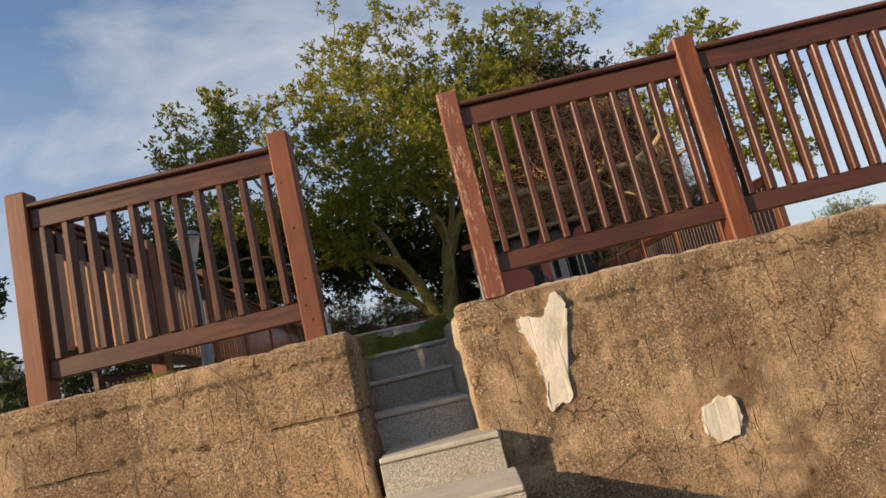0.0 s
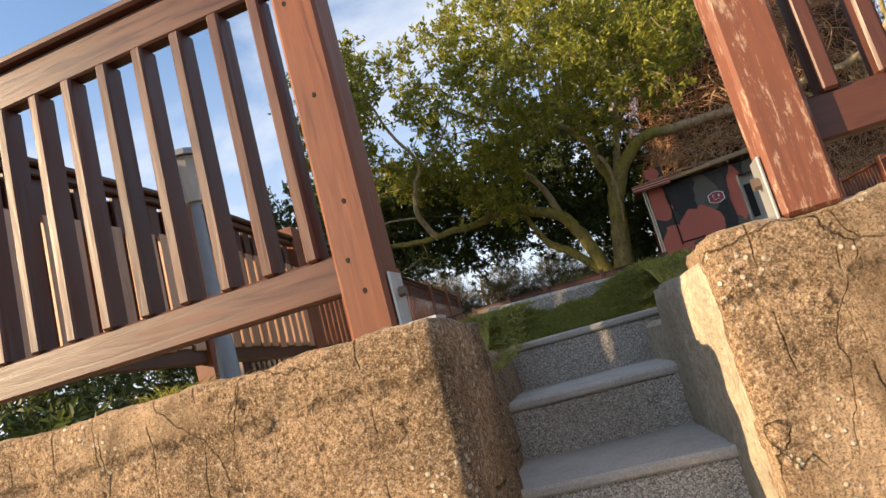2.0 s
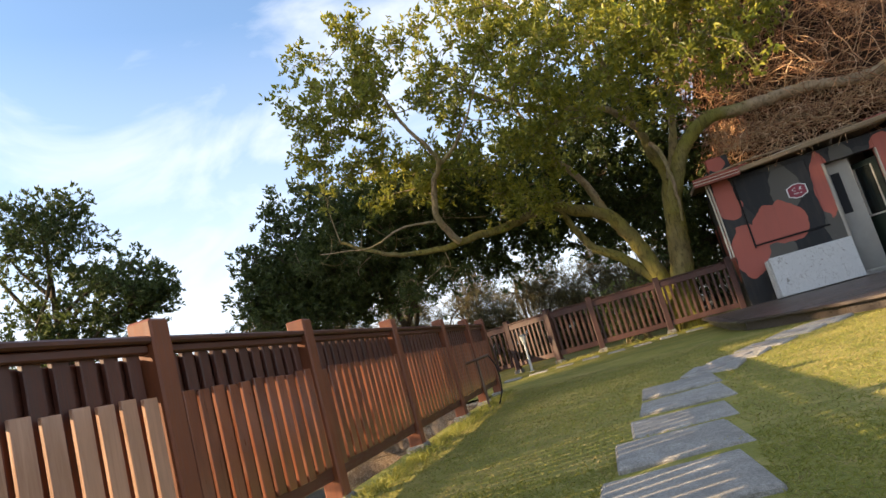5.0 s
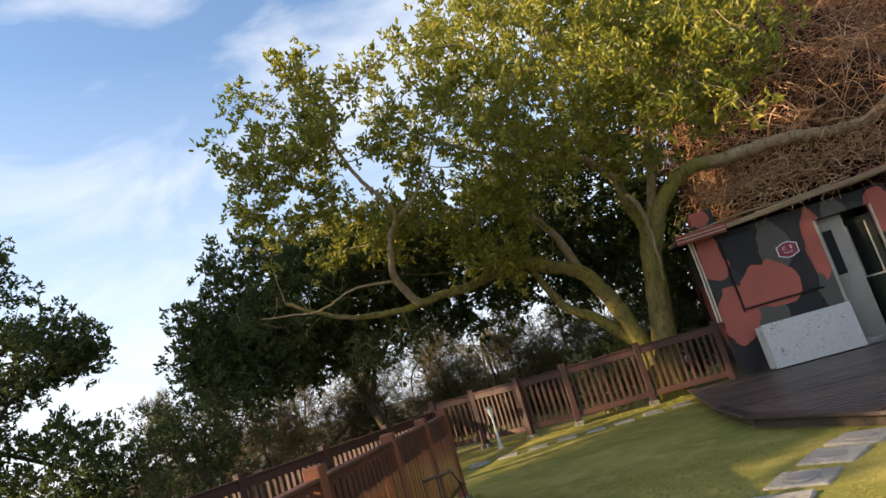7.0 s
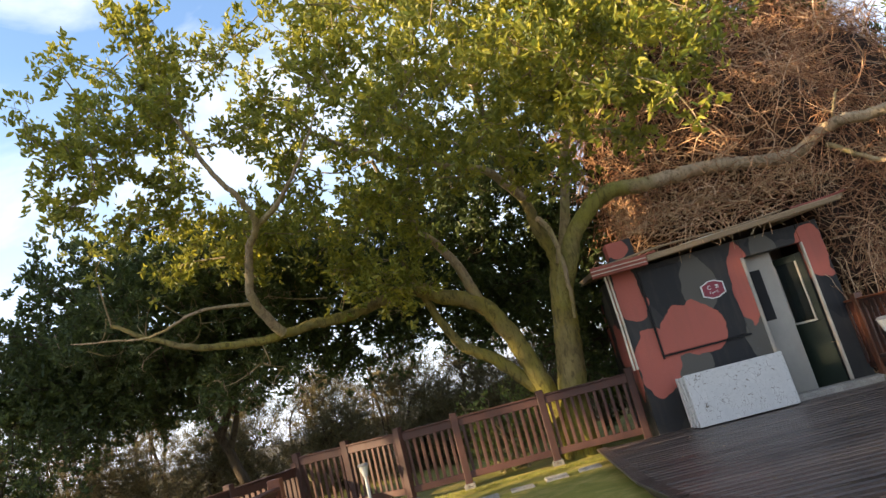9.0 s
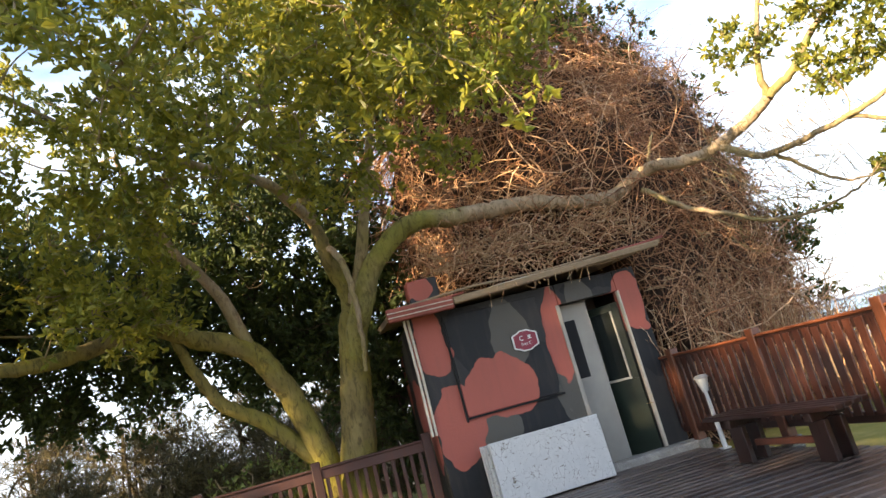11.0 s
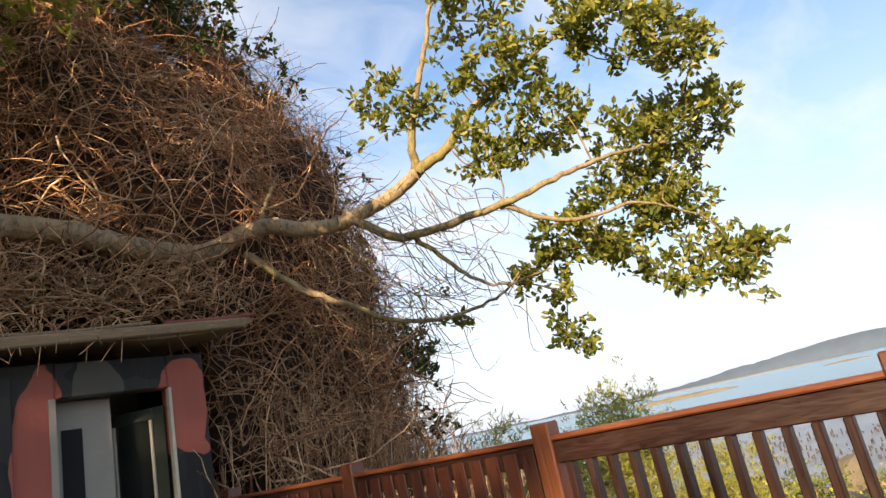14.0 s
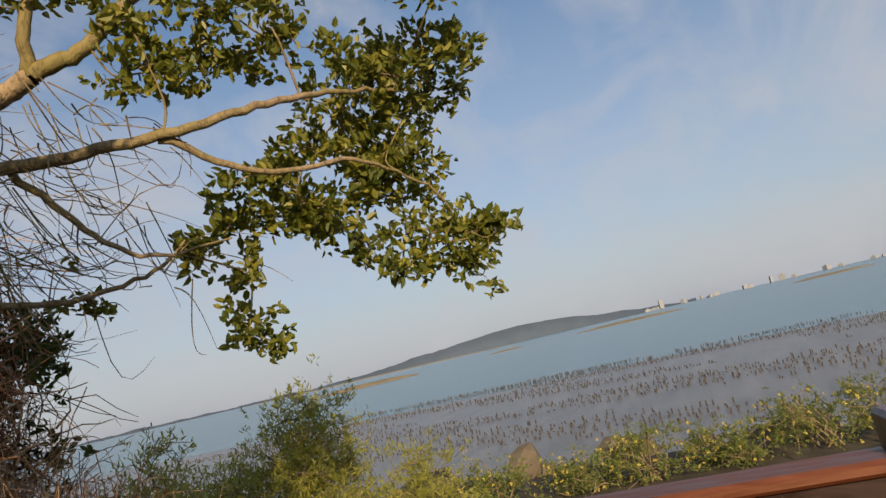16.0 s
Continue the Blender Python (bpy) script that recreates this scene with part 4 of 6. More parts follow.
def camo(name):
    """Painted camouflage: rounded fields of red, charcoal and grey."""
    k = N(name, 0.62, 0, 0.35)
    g = k.t.nodes.new("ShaderNodeNewGeometry")
    sep = k.t.nodes.new("ShaderNodeSeparateXYZ")
    k.L(g.outputs["Position"], sep.inputs[0])
    wob = k.noise(k.world(), 2.6, 2, 0.4)
    wob2 = k.noise(k.world((1, 1, 1.3)), 3.7, 2, 0.4)
    X = k.math("ADD", sep.outputs[0], k.math("MULTIPLY", k.math("SUBTRACT", wob, 0.5), 0.3))
    Z = k.math("ADD", sep.outputs[2], k.math("MULTIPLY", k.math("SUBTRACT", wob2, 0.5), 0.3))
    X = k.math("ADD", X, k.math("MULTIPLY", k.math("SUBTRACT", sep.outputs[1], HY0), 0.8))
    red, char, grey = (0.36, 0.1, 0.072), (0.0135, 0.014, 0.0155), (0.088, 0.083, 0.07)
    c = k.mix(k.range(k.noise(k.world(), 5, 6), 0.3, 0.7, 0, 0.5), (0.03, 0.029, 0.028), (0.02, 0.02, 0.021))
    fields = [(1.5, 4.0, 0.36, 0.42, char), (2.2, 3.4, 0.38, 0.4, char), (0.95, 2.35, 0.35, 0.42, char), (2.1, 2.75, 0.4, 0.3, char), (3.3, 4.35, 0.5, 0.14, char), (3.78, 3.3, 0.2, 0.35, char),
              (1.98, 3.95, 0.28, 0.45, grey), (2.6, 2.95, 0.2, 0.36, grey), (1.55, 2.85, 0.3, 0.25, grey), (3.05, 4.1, 0.2, 0.4, grey),
              (0.98, 4.05, 0.24, 0.42, red), (1.12, 2.98, 0.32, 0.5, red), (1.72, 3.32, 0.46, 0.4, red), (2.64, 3.8, 0.17, 0.6, red), (3.74, 3.98, 0.22, 0.4, red), (0.9, 4.8, 0.2, 0.2, red), (5.2, 3.2, 0.6, 0.7, red)]
    for cx, cz, rx, rz, col in fields:
        d = k.math("ADD", k.math("POWER", k.math("DIVIDE", k.math("SUBTRACT", X, cx), rx), 2.0), k.math("POWER", k.math("DIVIDE", k.math("SUBTRACT", Z, cz), rz), 2.0))
        c = k.mix(k.range(d, 1.03, 0.97), c, col)
    # scuffs and pale plaster showing through
    sc = k.noise(k.world(), 9, 9, 0.75)
    c = k.mix(k.range(sc, 0.70, 0.74, 0, 0.7), c, (0.42, 0.38, 0.3))
    c = k.mix(k.range(k.noise(k.world((6, 6, 0.8)), 2, 6), 0.5, 0.75, 0, 0.16), c, (0.1, 0.08, 0.06))
    k.color(c)
    k.bump(k.noise(k.world(), 26, 7, 0.7), 0.45, 0.012)
    return k.m


CAMO = camo("camouflage_paint")
GREYWALL = simple("grey_plaster", (0.36, 0.335, 0.29), 0.85, 0, 0.2, 3)
GREENDOOR = simple("dark_green_paint", (0.025, 0.035, 0.025), 0.35, 0, 0.3, 6)
PALE = simple("pale_painted_trim", (0.62, 0.56, 0.45), 0.6, 0, 0.25, 10)
# black of the hose and joint strips, also the painted darkness of inner openings
BLACK = simple("black_and_void_shade", (0.012, 0.012, 0.013), 0.8)
ROOFWOOD = wood("mossy_roof_board", (0.14, 0.1, 0.06), (0.34, 0.25, 0.15), "x", 0.85, 0.05)
ROOFRED = simple("faded_red_roof_paint", (0.3, 0.085, 0.06), 0.75, 0, 0.4, 5)


def glass_mat():
    k = N("window_glass", 0.06, 0, 0.6)
    k.color((0.05, 0.06, 0.055))
    k.b.inputs["Transmission Weight"].default_value = 0.6
    return k.m


GLASS = glass_mat()


def white_peeling():
    k = N("peeling_white_paint", 0.55, 0, 0.4)
    p = k.world()
    crack = k.voronoi(k.world((3, 3, 1.4)), 5.5, "DISTANCE_TO_EDGE")
    n = k.noise(p, 7, 8, 0.75, 0.8)
    c = k.mix(k.range(n, 0.3, 0.7), (0.5, 0.5, 0.48), (0.62, 0.61, 0.58))
    flake = k.noise(k.world((4, 4, 8)), 1.5, 7, 0.72, 2.4)
    c = k.mix(k.range(flake, 0.615, 0.63), c, (0.15, 0.12, 0.09))
    c = k.mix(k.math("MULTIPLY", k.range(crack, 0.02, 0.008), k.range(n, 0.49, 0.54)), c, (0.1, 0.08, 0.06))
    k.color(c)
    k.bump(flake, 0.5, 0.006)
    return k.m


WHITE = white_peeling()


def build_hut():
    t = 0.16
    h = thing("hut", "small masonry hut painted in red and charcoal camouflage", "hut")
    DX0, DX1, DZ1 = 2.76, 3.6, 4.14

    def wall(*a, mat=CAMO, name="wall", bev=0.012):
        return part(name, boxed(*a, bev), mat, h)

    wall(HX0, DX0, HY0, HY0 + t, HZ0, HZ1)
    wall(DX1, HX1, HY0, HY0 + t, HZ0, HZ1)
    wall(DX0 - 0.002, DX1 + 0.002, HY0 + 0.002, HY0 + t - 0.002, DZ1, HZ1 - 0.002)
    wall(HX0, HX0 + t, HY0 + t, HY1 - t, HZ0, HZ1)
    wall(HX1 - t, HX1, HY0 + t, HY1 - t, HZ0, HZ1)
    wall(HX0, HX1, HY1 - t, HY1, HZ0, HZ1)
    # inside: a pale partition, black panels painting the shade of openings, and a floor
    iw = part("partition", boxed(HX0 + t + 0.003, HX1 - t - 0.003, HY0 + 1.25, HY0 + 1.33, HZ0, HZ1 - 0.01), GREYWALL, h, "grey plastered inner wall")
    part("opening", boxed(2.62, 2.84, HY0 + 1.244, HY0 + 1.249, 3.2, 3.95), BLACK, iw, "black panel painting the shade of a doorway inside")
    ip = part("inner_panel", boxed(DX0 + 0.003, 3.2, HY0 + 0.2, HY0 + 0.26, HZ0 + 0.161, DZ1 - 0.002, 0.006), GREYWALL, h, "grey painted inner panel")
    part("opening", boxed(2.83, 2.98, HY0 + 0.194, HY0 + 0.199, 3.15, 3.92), BLACK, ip, "black panel painting the shade of a doorway inside")
    part("floor", boxed(HX0 + t, HX1 - t, HY0 + 0.005, HY1 - t, HZ0, HZ0 + 0.16), GREYWALL, h)
    part("jamb", boxed(DX0 - 0.05, DX0 + 0.0, HY0 - 0.012, HY0 + t + 0.01, HZ0 + 0.1, DZ1 + 0.0, 0.004), GREYWALL, h)
    part("threshold", boxed(DX0 - 0.1, HX1 + 0.1, HY0 - 0.32, HY0 - 0.004, LAWN_Z, DECK_Z + 0.09, 0.02, None, 0.01), STEPCON, h, "worn concrete doorstep")
    # shutter panel on the front
    part("shutter", boxed(1.22, 2.47, HY0 - 0.03, HY0 + 0.01, 3.06, 4.33, 0.006), CAMO, h)
    part("shutter_strip", boxed(1.19, 1.215, HY0 - 0.04, HY0 + 0.01, 3.0, 4.35, 0.004), BLACK, h, "dark joint strip")
    part("shutter_strip", boxed(1.22, 2.5, HY0 - 0.042, HY0 + 0.01, 3.03, 3.053, 0.004), BLACK, h, "dark joint strip")
    # door leaf, hinged at the east jamb and half open inwards
    hinge = new("door")
    hinge.parent = h
    hinge.matrix_local = pose(DX1 - 0.01, HY0 + 0.1, HZ0 + 0.17, 0, 0, -50)
    hinge["label"] = "dark green door standing half open"
    w, hh = -0.8, 1.98
    part("leaf", boxed(w, 0, -0.02, 0.02, 0, 0.95, 0.004), GREENDOOR, hinge)
    part("stile", boxed(w, w + 0.1, -0.02, 0.02, 0.952, hh, 0.004), GREENDOOR, hinge)
    part("stile", boxed(-0.1, 0, -0.02, 0.02, 0.952, hh, 0.004), GREENDOOR, hinge)
    part("top_stile", boxed(w + 0.1, -0.1, -0.02, 0.02, hh - 0.1, hh, 0.004), GREENDOOR, hinge)
    part("pane", boxed(w + 0.1, -0.1, -0.004, 0.004, 0.95, hh - 0.1), GLASS, hinge, "dusty glass pane")
    for x in (w + 0.12, w + 0.34, -0.12):
        part("glazing_bar", boxed(x - 0.012, x + 0.012, -0.03, -0.006, 0.96, hh - 0.1, 0.003), PALE, hinge, "white glazing bar")
    part("glazing_bar", boxed(w + 0.1, -0.1, -0.034, -0.007, 0.955, 0.985, 0.003), PALE, hinge, "white glazing bar")
    part("door_handle", boxed(w + 0.03, w + 0.06, -0.06, -0.018, 0.86, 0.98, 0.006), IRON, hinge, "small metal handle")
    part("door_frame", boxed(DX1 - 0.005, DX1 + 0.026, HY0 - 0.012, HY0 + 0.06, HZ0 + 0.1, DZ1, 0.006, None, 0.004), PALE, h, "peeling pale door frame")
    # layered roof
    bm = bmesh.new()
    n = 26
    rows = []
    for i in range(n + 1):
        x = 0.55 + (4.28 - 0.55) * i / n
        z = 4.44 + 0.1 * (i / n) + 0.025 * math.sin(i * 0.5) + (0.05 * ((i / n) - 0.75) * 4 if i / n > 0.75 else 0)
        front = HY0 - 0.3 + 0.03 * math.sin(i * 1.3)
        rows.append([bm.verts.new(p) for p in ((x, front, z), (x, front, z + 0.07), (x, HY1 + 0.2, z + 0.3), (x, HY1 + 0.2, z + 0.2))])
    for a, b in zip(rows, rows[1:]):
        for q in range(4):
            bm.faces.new([a[q], a[(q + 1) % 4], b[(q + 1) % 4], b[q]])
    bm.faces.new(rows[0][::-1])
    bm.faces.new(rows[-1])
    bmesh.ops.recalc_face_normals(bm, faces=bm.faces)
    roof = part("roof", bm, ROOFWOOD, h, "sagging mossy board roof")
    for j, (dz, dy, x0, x1, mt) in enumerate([(-0.035, 0.03, 0.56, 4.2, ROOFWOOD), (0.0, -0.015, 0.58, 2.7, PALE), (0.035, -0.02, 0.6, 1.5, ROOFRED), (0.07, 0.02, 0.55, 3.4, ROOFWOOD), (-0.02, -0.03, 0.57, 1.3, ROOFRED), (0.05, -0.025, 3.5, 4.3, ROOFRED)]):
        pts = [(x, HY0 - 0.315 + dy, 4.475 + dz + 0.1 * (x - 0.55) / 3.7 + 0.02 * math.sin(x * 3 + j) + (0.06 * (x - 3.4) if x > 3.4 else 0)) for x in np.linspace(x0, x1, 14)]
        tubes("roof_strip", [(pts, 0.018)], mt, roof, 5)
    part("fascia", boxed(0.5, 1.34, HY0 - 0.4, HY0 - 0.33, 4.37, 4.53, 0.012, None, 0.006), ROOFRED, roof, "faded red fascia board")
    for z in (4.415, 4.47):
        part("bead", boxed(0.505, 1.33, HY0 - 0.414, HY0 - 0.401, z, z + 0.012, 0.003), PALE, roof, "pale bead on the fascia")
    fb = part("fascia", boxed(0.0, 2.86, -0.03, 0.0, -0.05, 0.035, 0.012, None, 0.008), ROOFWOOD, roof, "mossy fascia board")
    fb.matrix_local = pose(1.345, HY0 - 0.34, 4.47, 0, -2.6, 0)
    part("parapet_block", boxed(0.86, 1.26, HY0 - 0.05, HY0 + 0.3, 4.52, 4.88, 0.015), CAMO, h)
    for x in (0.735, 0.785):
        tubes("downpipe", [([(x, HY0 - 0.03, 2.95), (x + 0.004, HY0 - 0.03, 3.7), (x - 0.01, HY0 - 0.03, 4.4)], 0.018)], PALE, h, 6, "pale plastic pipe")
    return h


build_hut()


def build_sign():
    s = thing("sign", "maroon plaque with white border and lettering on the hut", "sign", pose(2.18, HY0 - 0.05, 3.8, 90, 0, 0))
    MAROON, WHITEP = simple("maroon_enamel", (0.25, 0.03, 0.05), 0.4), simple("white_enamel", (0.75, 0.73, 0.7), 0.4)

    def outline(k, z):
        pts = []
        w, hgt = 0.17 * k, 0.135 * k
        for a, b in (((-w, -hgt * 0.6), (-w, hgt * 0.6)), ((-w * 0.78, hgt * 0.72), (-w * 0.6, hgt * 0.8)), ((-w * 0.3, hgt), (w * 0.3, hgt)), ((w * 0.6, hgt * 0.8), (w * 0.78, hgt * 0.72)),
                     ((w, hgt * 0.6), (w, -hgt * 0.6)), ((w * 0.78, -hgt * 0.72), (w * 0.6, -hgt * 0.8)), ((w * 0.3, -hgt), (-w * 0.3, -hgt)), ((-w * 0.6, -hgt * 0.8), (-w * 0.78, -hgt * 0.72))):
            pts += [a, b]
        bm = bmesh.new()
        lo = [bm.verts.new((x, y, z)) for x, y in pts]
        hi = [bm.verts.new((x, y, z + 0.008)) for x, y in pts]
        bm.faces.new(hi[::-1])
        for i in range(len(pts)):
            bm.faces.new([lo[i], lo[(i + 1) % len(pts)], hi[(i + 1) % len(pts)], hi[i]])
        bmesh.ops.recalc_face_normals(bm, faces=bm.faces)
        return bm

    part("border", outline(1.0, 0), WHITEP, s, "white border")
    part("plate", outline(0.88, 0.004), MAROON, s)

    def text(body, size, x, y):
        c = bpy.data.curves.new("lettering", "FONT")
        c.body, c.size, c.extrude, c.align_x = body, size, 0.002, "CENTER"
        c.materials.append(WHITEP)
        o = new("lettering", c)
        o.parent = s
        o.location = (x, y, 0.015)

    text("C", 0.085, -0.05, 0.005)
    text("Fort C", 0.05, 0.0, -0.06)
    for k, (a, b, c, d) in enumerate([(0.035, 0.085, 0.048, 0.058), (0.045, 0.075, 0.03, 0.04), (0.035, 0.085, 0.01, 0.02), (0.055, 0.065, 0.012, 0.056)]):
        part("glyph_bar", boxed(a, b, c, d, 0.0125 + k * 0.0004, 0.0145 + k * 0.0004), WHITEP, s)


build_sign()


def build_crate():
    c = thing("crate", "white wooden chest with cracked, peeling paint against the hut", "chest", pose(1.93, 17.5, DECK_Z + 0.003, -3, 0, 2))
    part("front_panel", boxed(-0.68, 0.68, -0.29, -0.26, 0.0, 0.72, 0.008, None, 0.008), WHITE, c)
    part("back_panel", boxed(-0.66, 0.66, 0.22, 0.25, 0.0, 0.7, 0.008), WHITE, c)
    part("top_panel", boxed(-0.66, 0.66, -0.258, 0.218, 0.66, 0.69, 0.008), WHITE, c)
    for s in (-1, 1):
        part("side_panel", boxed(s * 0.655 - 0.012, s * 0.655 + 0.012, -0.257, 0.217, 0.0, 0.655, 0.006), WHITE, c)
    for y in (-0.18, -0.02, 0.13):
        part("batten", boxed(-0.695, -0.669, y, y + 0.06, 0.01, 0.7, 0.005), WHITE, c)


build_crate()


def build_bench():
    a, b = (3.3, 16.15), (3.62, 14.62)
    m, L = tf((*a, DECK_Z), (*b, DECK_Z))
    t = thing("bench", "heavy dark timber bench on the deck", "bench", m)
    for i in range(4):
        part("seat_plank", boxed(-0.02 + rn(-0.01, 0.01), L + 0.02, i * 0.105, i * 0.105 + 0.098, 0.43, 0.475, 0.007), SHADERAIL_Y, t)
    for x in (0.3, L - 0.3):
        part("bearer", boxed(x - 0.04, x + 0.04, 0.0, 0.42, 0.35, 0.428, 0.006), SHADERAIL, t)
        for s in (0, 1):
            q = part("leg", boxed(-0.09, 0.09, -0.03, 0.03, 0.002, 0.349, 0.006), SHADERAIL, t)
            q.location = (x, 0.11 + 0.2 * s, 0)
            q.rotation_euler = (0, 0, 0)
    part("stretcher", boxed(0.39, L - 0.39, 0.18, 0.24, 0.14, 0.2, 0.005), RAIL_Y, t)


build_bench()


def garden_lamp(x, y, z, hgt, lean, r0=0.03, tint=(0.62, 0.62, 0.6)):
    t = thing("garden_lamp", "small white post lamp with a flared glass head", "lamp", pose(x, y, z, 0, lean, 0), "garden lamps")
    WH = simple("lamp_paint", tint, 0.4)
    tubes("post", [([(0, 0, 0), (0, 0, (hgt - 0.2) / 2), (0, 0, hgt - 0.2)], (r0, 0.026, 0.02))], WH, t, 10)
    bm = bmesh.new()
    bmesh.ops.create_cone(bm, cap_ends=True, segments=12, radius1=0.035, radius2=0.075, depth=0.16, matrix=Matrix.Translation((0, 0, hgt - 0.12)))
    part("shade", bm, simple("frosted_lamp_glass", (0.6, 0.6, 0.56), 0.25), t, "frosted flared shade")
    bm = bmesh.new()
    bmesh.ops.create_cone(bm, cap_ends=True, segments=12, radius1=0.092, radius2=0.06, depth=0.035, matrix=Matrix.Translation((0, 0, hgt - 0.02)))
    part("cap", bm, simple("grey_lamp_cap", (0.25, 0.25, 0.25), 0.5), t, "grey cap")
    part("base", boxed(-0.05, 0.05, -0.05, 0.05, 0, 0.02, 0.004), WH, t)


garden_lamp(3.87, 16.95, DECK_Z, 0.86, -1)
garden_lamp(-3.55, 17.7, LAWN_Z, 0.78, 0)
garden_lamp(-1.56, 4.08, WALL_TOP - 0.02, 0.93, 0, 0.04, (0.3, 0.34, 0.38))


def build_tap():
    t = thing("standpipe", "thin dark garden standpipe with a hose by the fence", "standpipe", pose(-2.72, 11.6, LAWN_Z))
    tubes("pipe", [([(0, 0, 0), (0, 0, 0.55)], 0.014), ([(-0.14, 0, 0.55), (0.15, 0, 0.58)], 0.016)], IRON, t, 7)
    tubes("hose", [(spline([(0.15, 0, 0.57), (0.2, 0.02, 0.42), (0.19, 0.03, 0.18), (0.12, 0.02, 0.02)]), 0.008)], BLACK, t, 6, "black hose")


build_tap()

# distant railing beyond the side fence
OF = [(-4.95, 18.6), (-5.3, 16.9), (-5.7, 15.2), (-6.1, 13.5), (-6.5, 11.8)]
for i in range(4):
    railing("outer_railing", OF[i], OF[i + 1], LAWN_Z - 0.1, 1.1, "reddish timber railing beyond the side fence", "outer railings", (i == 0, True), 0.13, OLDFENCE, OLDFENCE)

# ---------------------------------------------------------------- vegetation
RG = np.random.default_rng(11)


def unit(v):
    return v / np.maximum(np.linalg.norm(v, axis=-1, keepdims=True), 1e-9)


def leaves_mesh(name, pos, d, length, width, mat, fold=0.25, curl=0.12):
    """Folded leaves of two quads each at pos, pointing along d."""
    n = len(pos)
    d = unit(d)
    side = unit(np.cross(d, RG.normal(size=(n, 3))))
    up = np.cross(side, d)
    l, w = np.broadcast_to(length, (n,))[:, None], np.broadcast_to(width, (n,))[:, None]
    b, t = pos, pos + d * l - up * l * curl
    m1, m2 = pos + d * l * 0.3, pos + d * l * 0.68 - up * l * curl * 0.4
    lift = up * w * fold
    V = np.stack([b, m1 + side * w * 0.46 + lift, m2 + side * w * 0.42 + lift, t, m2 - side * w * 0.42 + lift, m1 - side * w * 0.46 + lift], 1).reshape(-1, 3)
    i = np.arange(n)[:, None] * 6
    F = np.concatenate([i + np.array([[0, 1, 2, 3]]), i + np.array([[0, 3, 4, 5]])], 1).reshape(-1, 4)
    return mesh_np(name, V, F, mat, False)


def in_blobs(blobs, n, shell=0.5):
    """Points in ellipsoids (centre, radii, weight), denser towards the outside, with a ragged outline."""
    w = np.array([b[2] for b in blobs], float)
    idx = RG.choice(len(blobs), n, p=w / w.sum())
    c, r = np.array([b[0] for b in blobs], float)[idx], np.array([b[1] for b in blobs], float)[idx]
    u = unit(RG.normal(size=(n, 3)))
    rad = RG.uniform(shell ** 3, 1, n) ** (1 / 3)
    lump = 1 + 0.22 * np.sin(u[:, 0] * 7 + idx) * np.sin(u[:, 1] * 6 + 2 * idx) + 0.15 * np.sin(u[:, 2] * 11 + idx)
    return c + u * r * (rad * lump)[:, None], u


def clumped(blobs, n, per, spread, shell=0.5):
    """Twig ends gathered in tufts, so that the crown has gaps."""
    k = max(1, n // per)
    c, u = in_blobs(blobs, k, shell)
    p = np.repeat(c, per, 0) + RG.normal(size=(k * per, 3)) * spread
    return p, np.repeat(u, per, 0), c


def nearest(a, b):
    out = np.empty(len(a), int)
    for s in range(0, len(a), 400):
        out[s:s + 400] = ((a[s:s + 400, None, :] - b[None]) ** 2).sum(-1).argmin(1)
    return out


def bent(a, b, k=5, sag=0.1):
    s = np.linspace(0, 1, k)[:, None]
    L = np.linalg.norm(b - a)
    off = RG.normal(size=3) * L * 0.12
    return a + (b - a) * s + off * (np.sin(s * np.pi)) + np.array((0, 0, -sag * L)) * np.sin(s * np.pi)


def crown(tree, limbs, blobs, n, leaf=0.095, per=9, rosette=9, mat=FICUS, spread=0.16, wood_mat=GREYBARK, shell=0.5, twigs=True, wide=0.46):
    ends, u, tufts = clumped(blobs, n, per, spread, shell)
    m = len(ends)
    k = rosette
    pos = np.repeat(ends, k, 0) + RG.normal(size=(m * k, 3)) * 0.035
    out = unit(np.repeat(u, k, 0) * 0.5 + np.array((0, 0, 0.35)) + RG.normal(size=(m * k, 3)) * 0.75)
    ln = RG.uniform(0.65, 1.15, m * k) * leaf
    ob = new("crown", leaves_mesh("crown", pos, out, ln, ln * wide, mat))
    ob.parent = tree
    ob["kind"] = "stuff"
    if twigs and limbs:
        # each tuft joins the nearest limb, or a tuft that has joined before it
        base = np.concatenate([np.asarray(l) for l in limbs])
        d0 = np.sqrt(((tufts - base[nearest(tufts, base)]) ** 2).sum(1))
        order = np.argsort(d0)
        nodes = np.concatenate([base, tufts[order]])
        paths, have = [], len(base)
        for q in tufts[order]:
            dd = ((nodes[:have] - q) ** 2).sum(1)
            p = nodes[dd.argmin()]
            L = math.sqrt(dd.min())
            r0 = min(0.03, 0.007 + 0.01 * L)
            paths.append((bent(p, q, 6, 0.05), np.linspace(r0, 0.006, 6)))
            have += 1
        tubes("branch", paths, wood_mat, tree, 4)["kind"] = "stuff"
        owner = np.repeat(np.arange(len(tufts)), per)
        paths = [(bent(tufts[o], e, 3, 0.05), np.array((0.005, 0.004, 0.002))) for o, e in zip(owner[::2], ends[::2])]
        tubes("twig", paths, wood_mat, tree, 3)["kind"] = "stuff"


def limb(pts, r0, r1, n=7, wob=0.02):
    P = spline(pts, n)
    P = P + RG.normal(size=P.shape) * wob * 0.4
    return P, np.linspace(r0, r1, len(P))


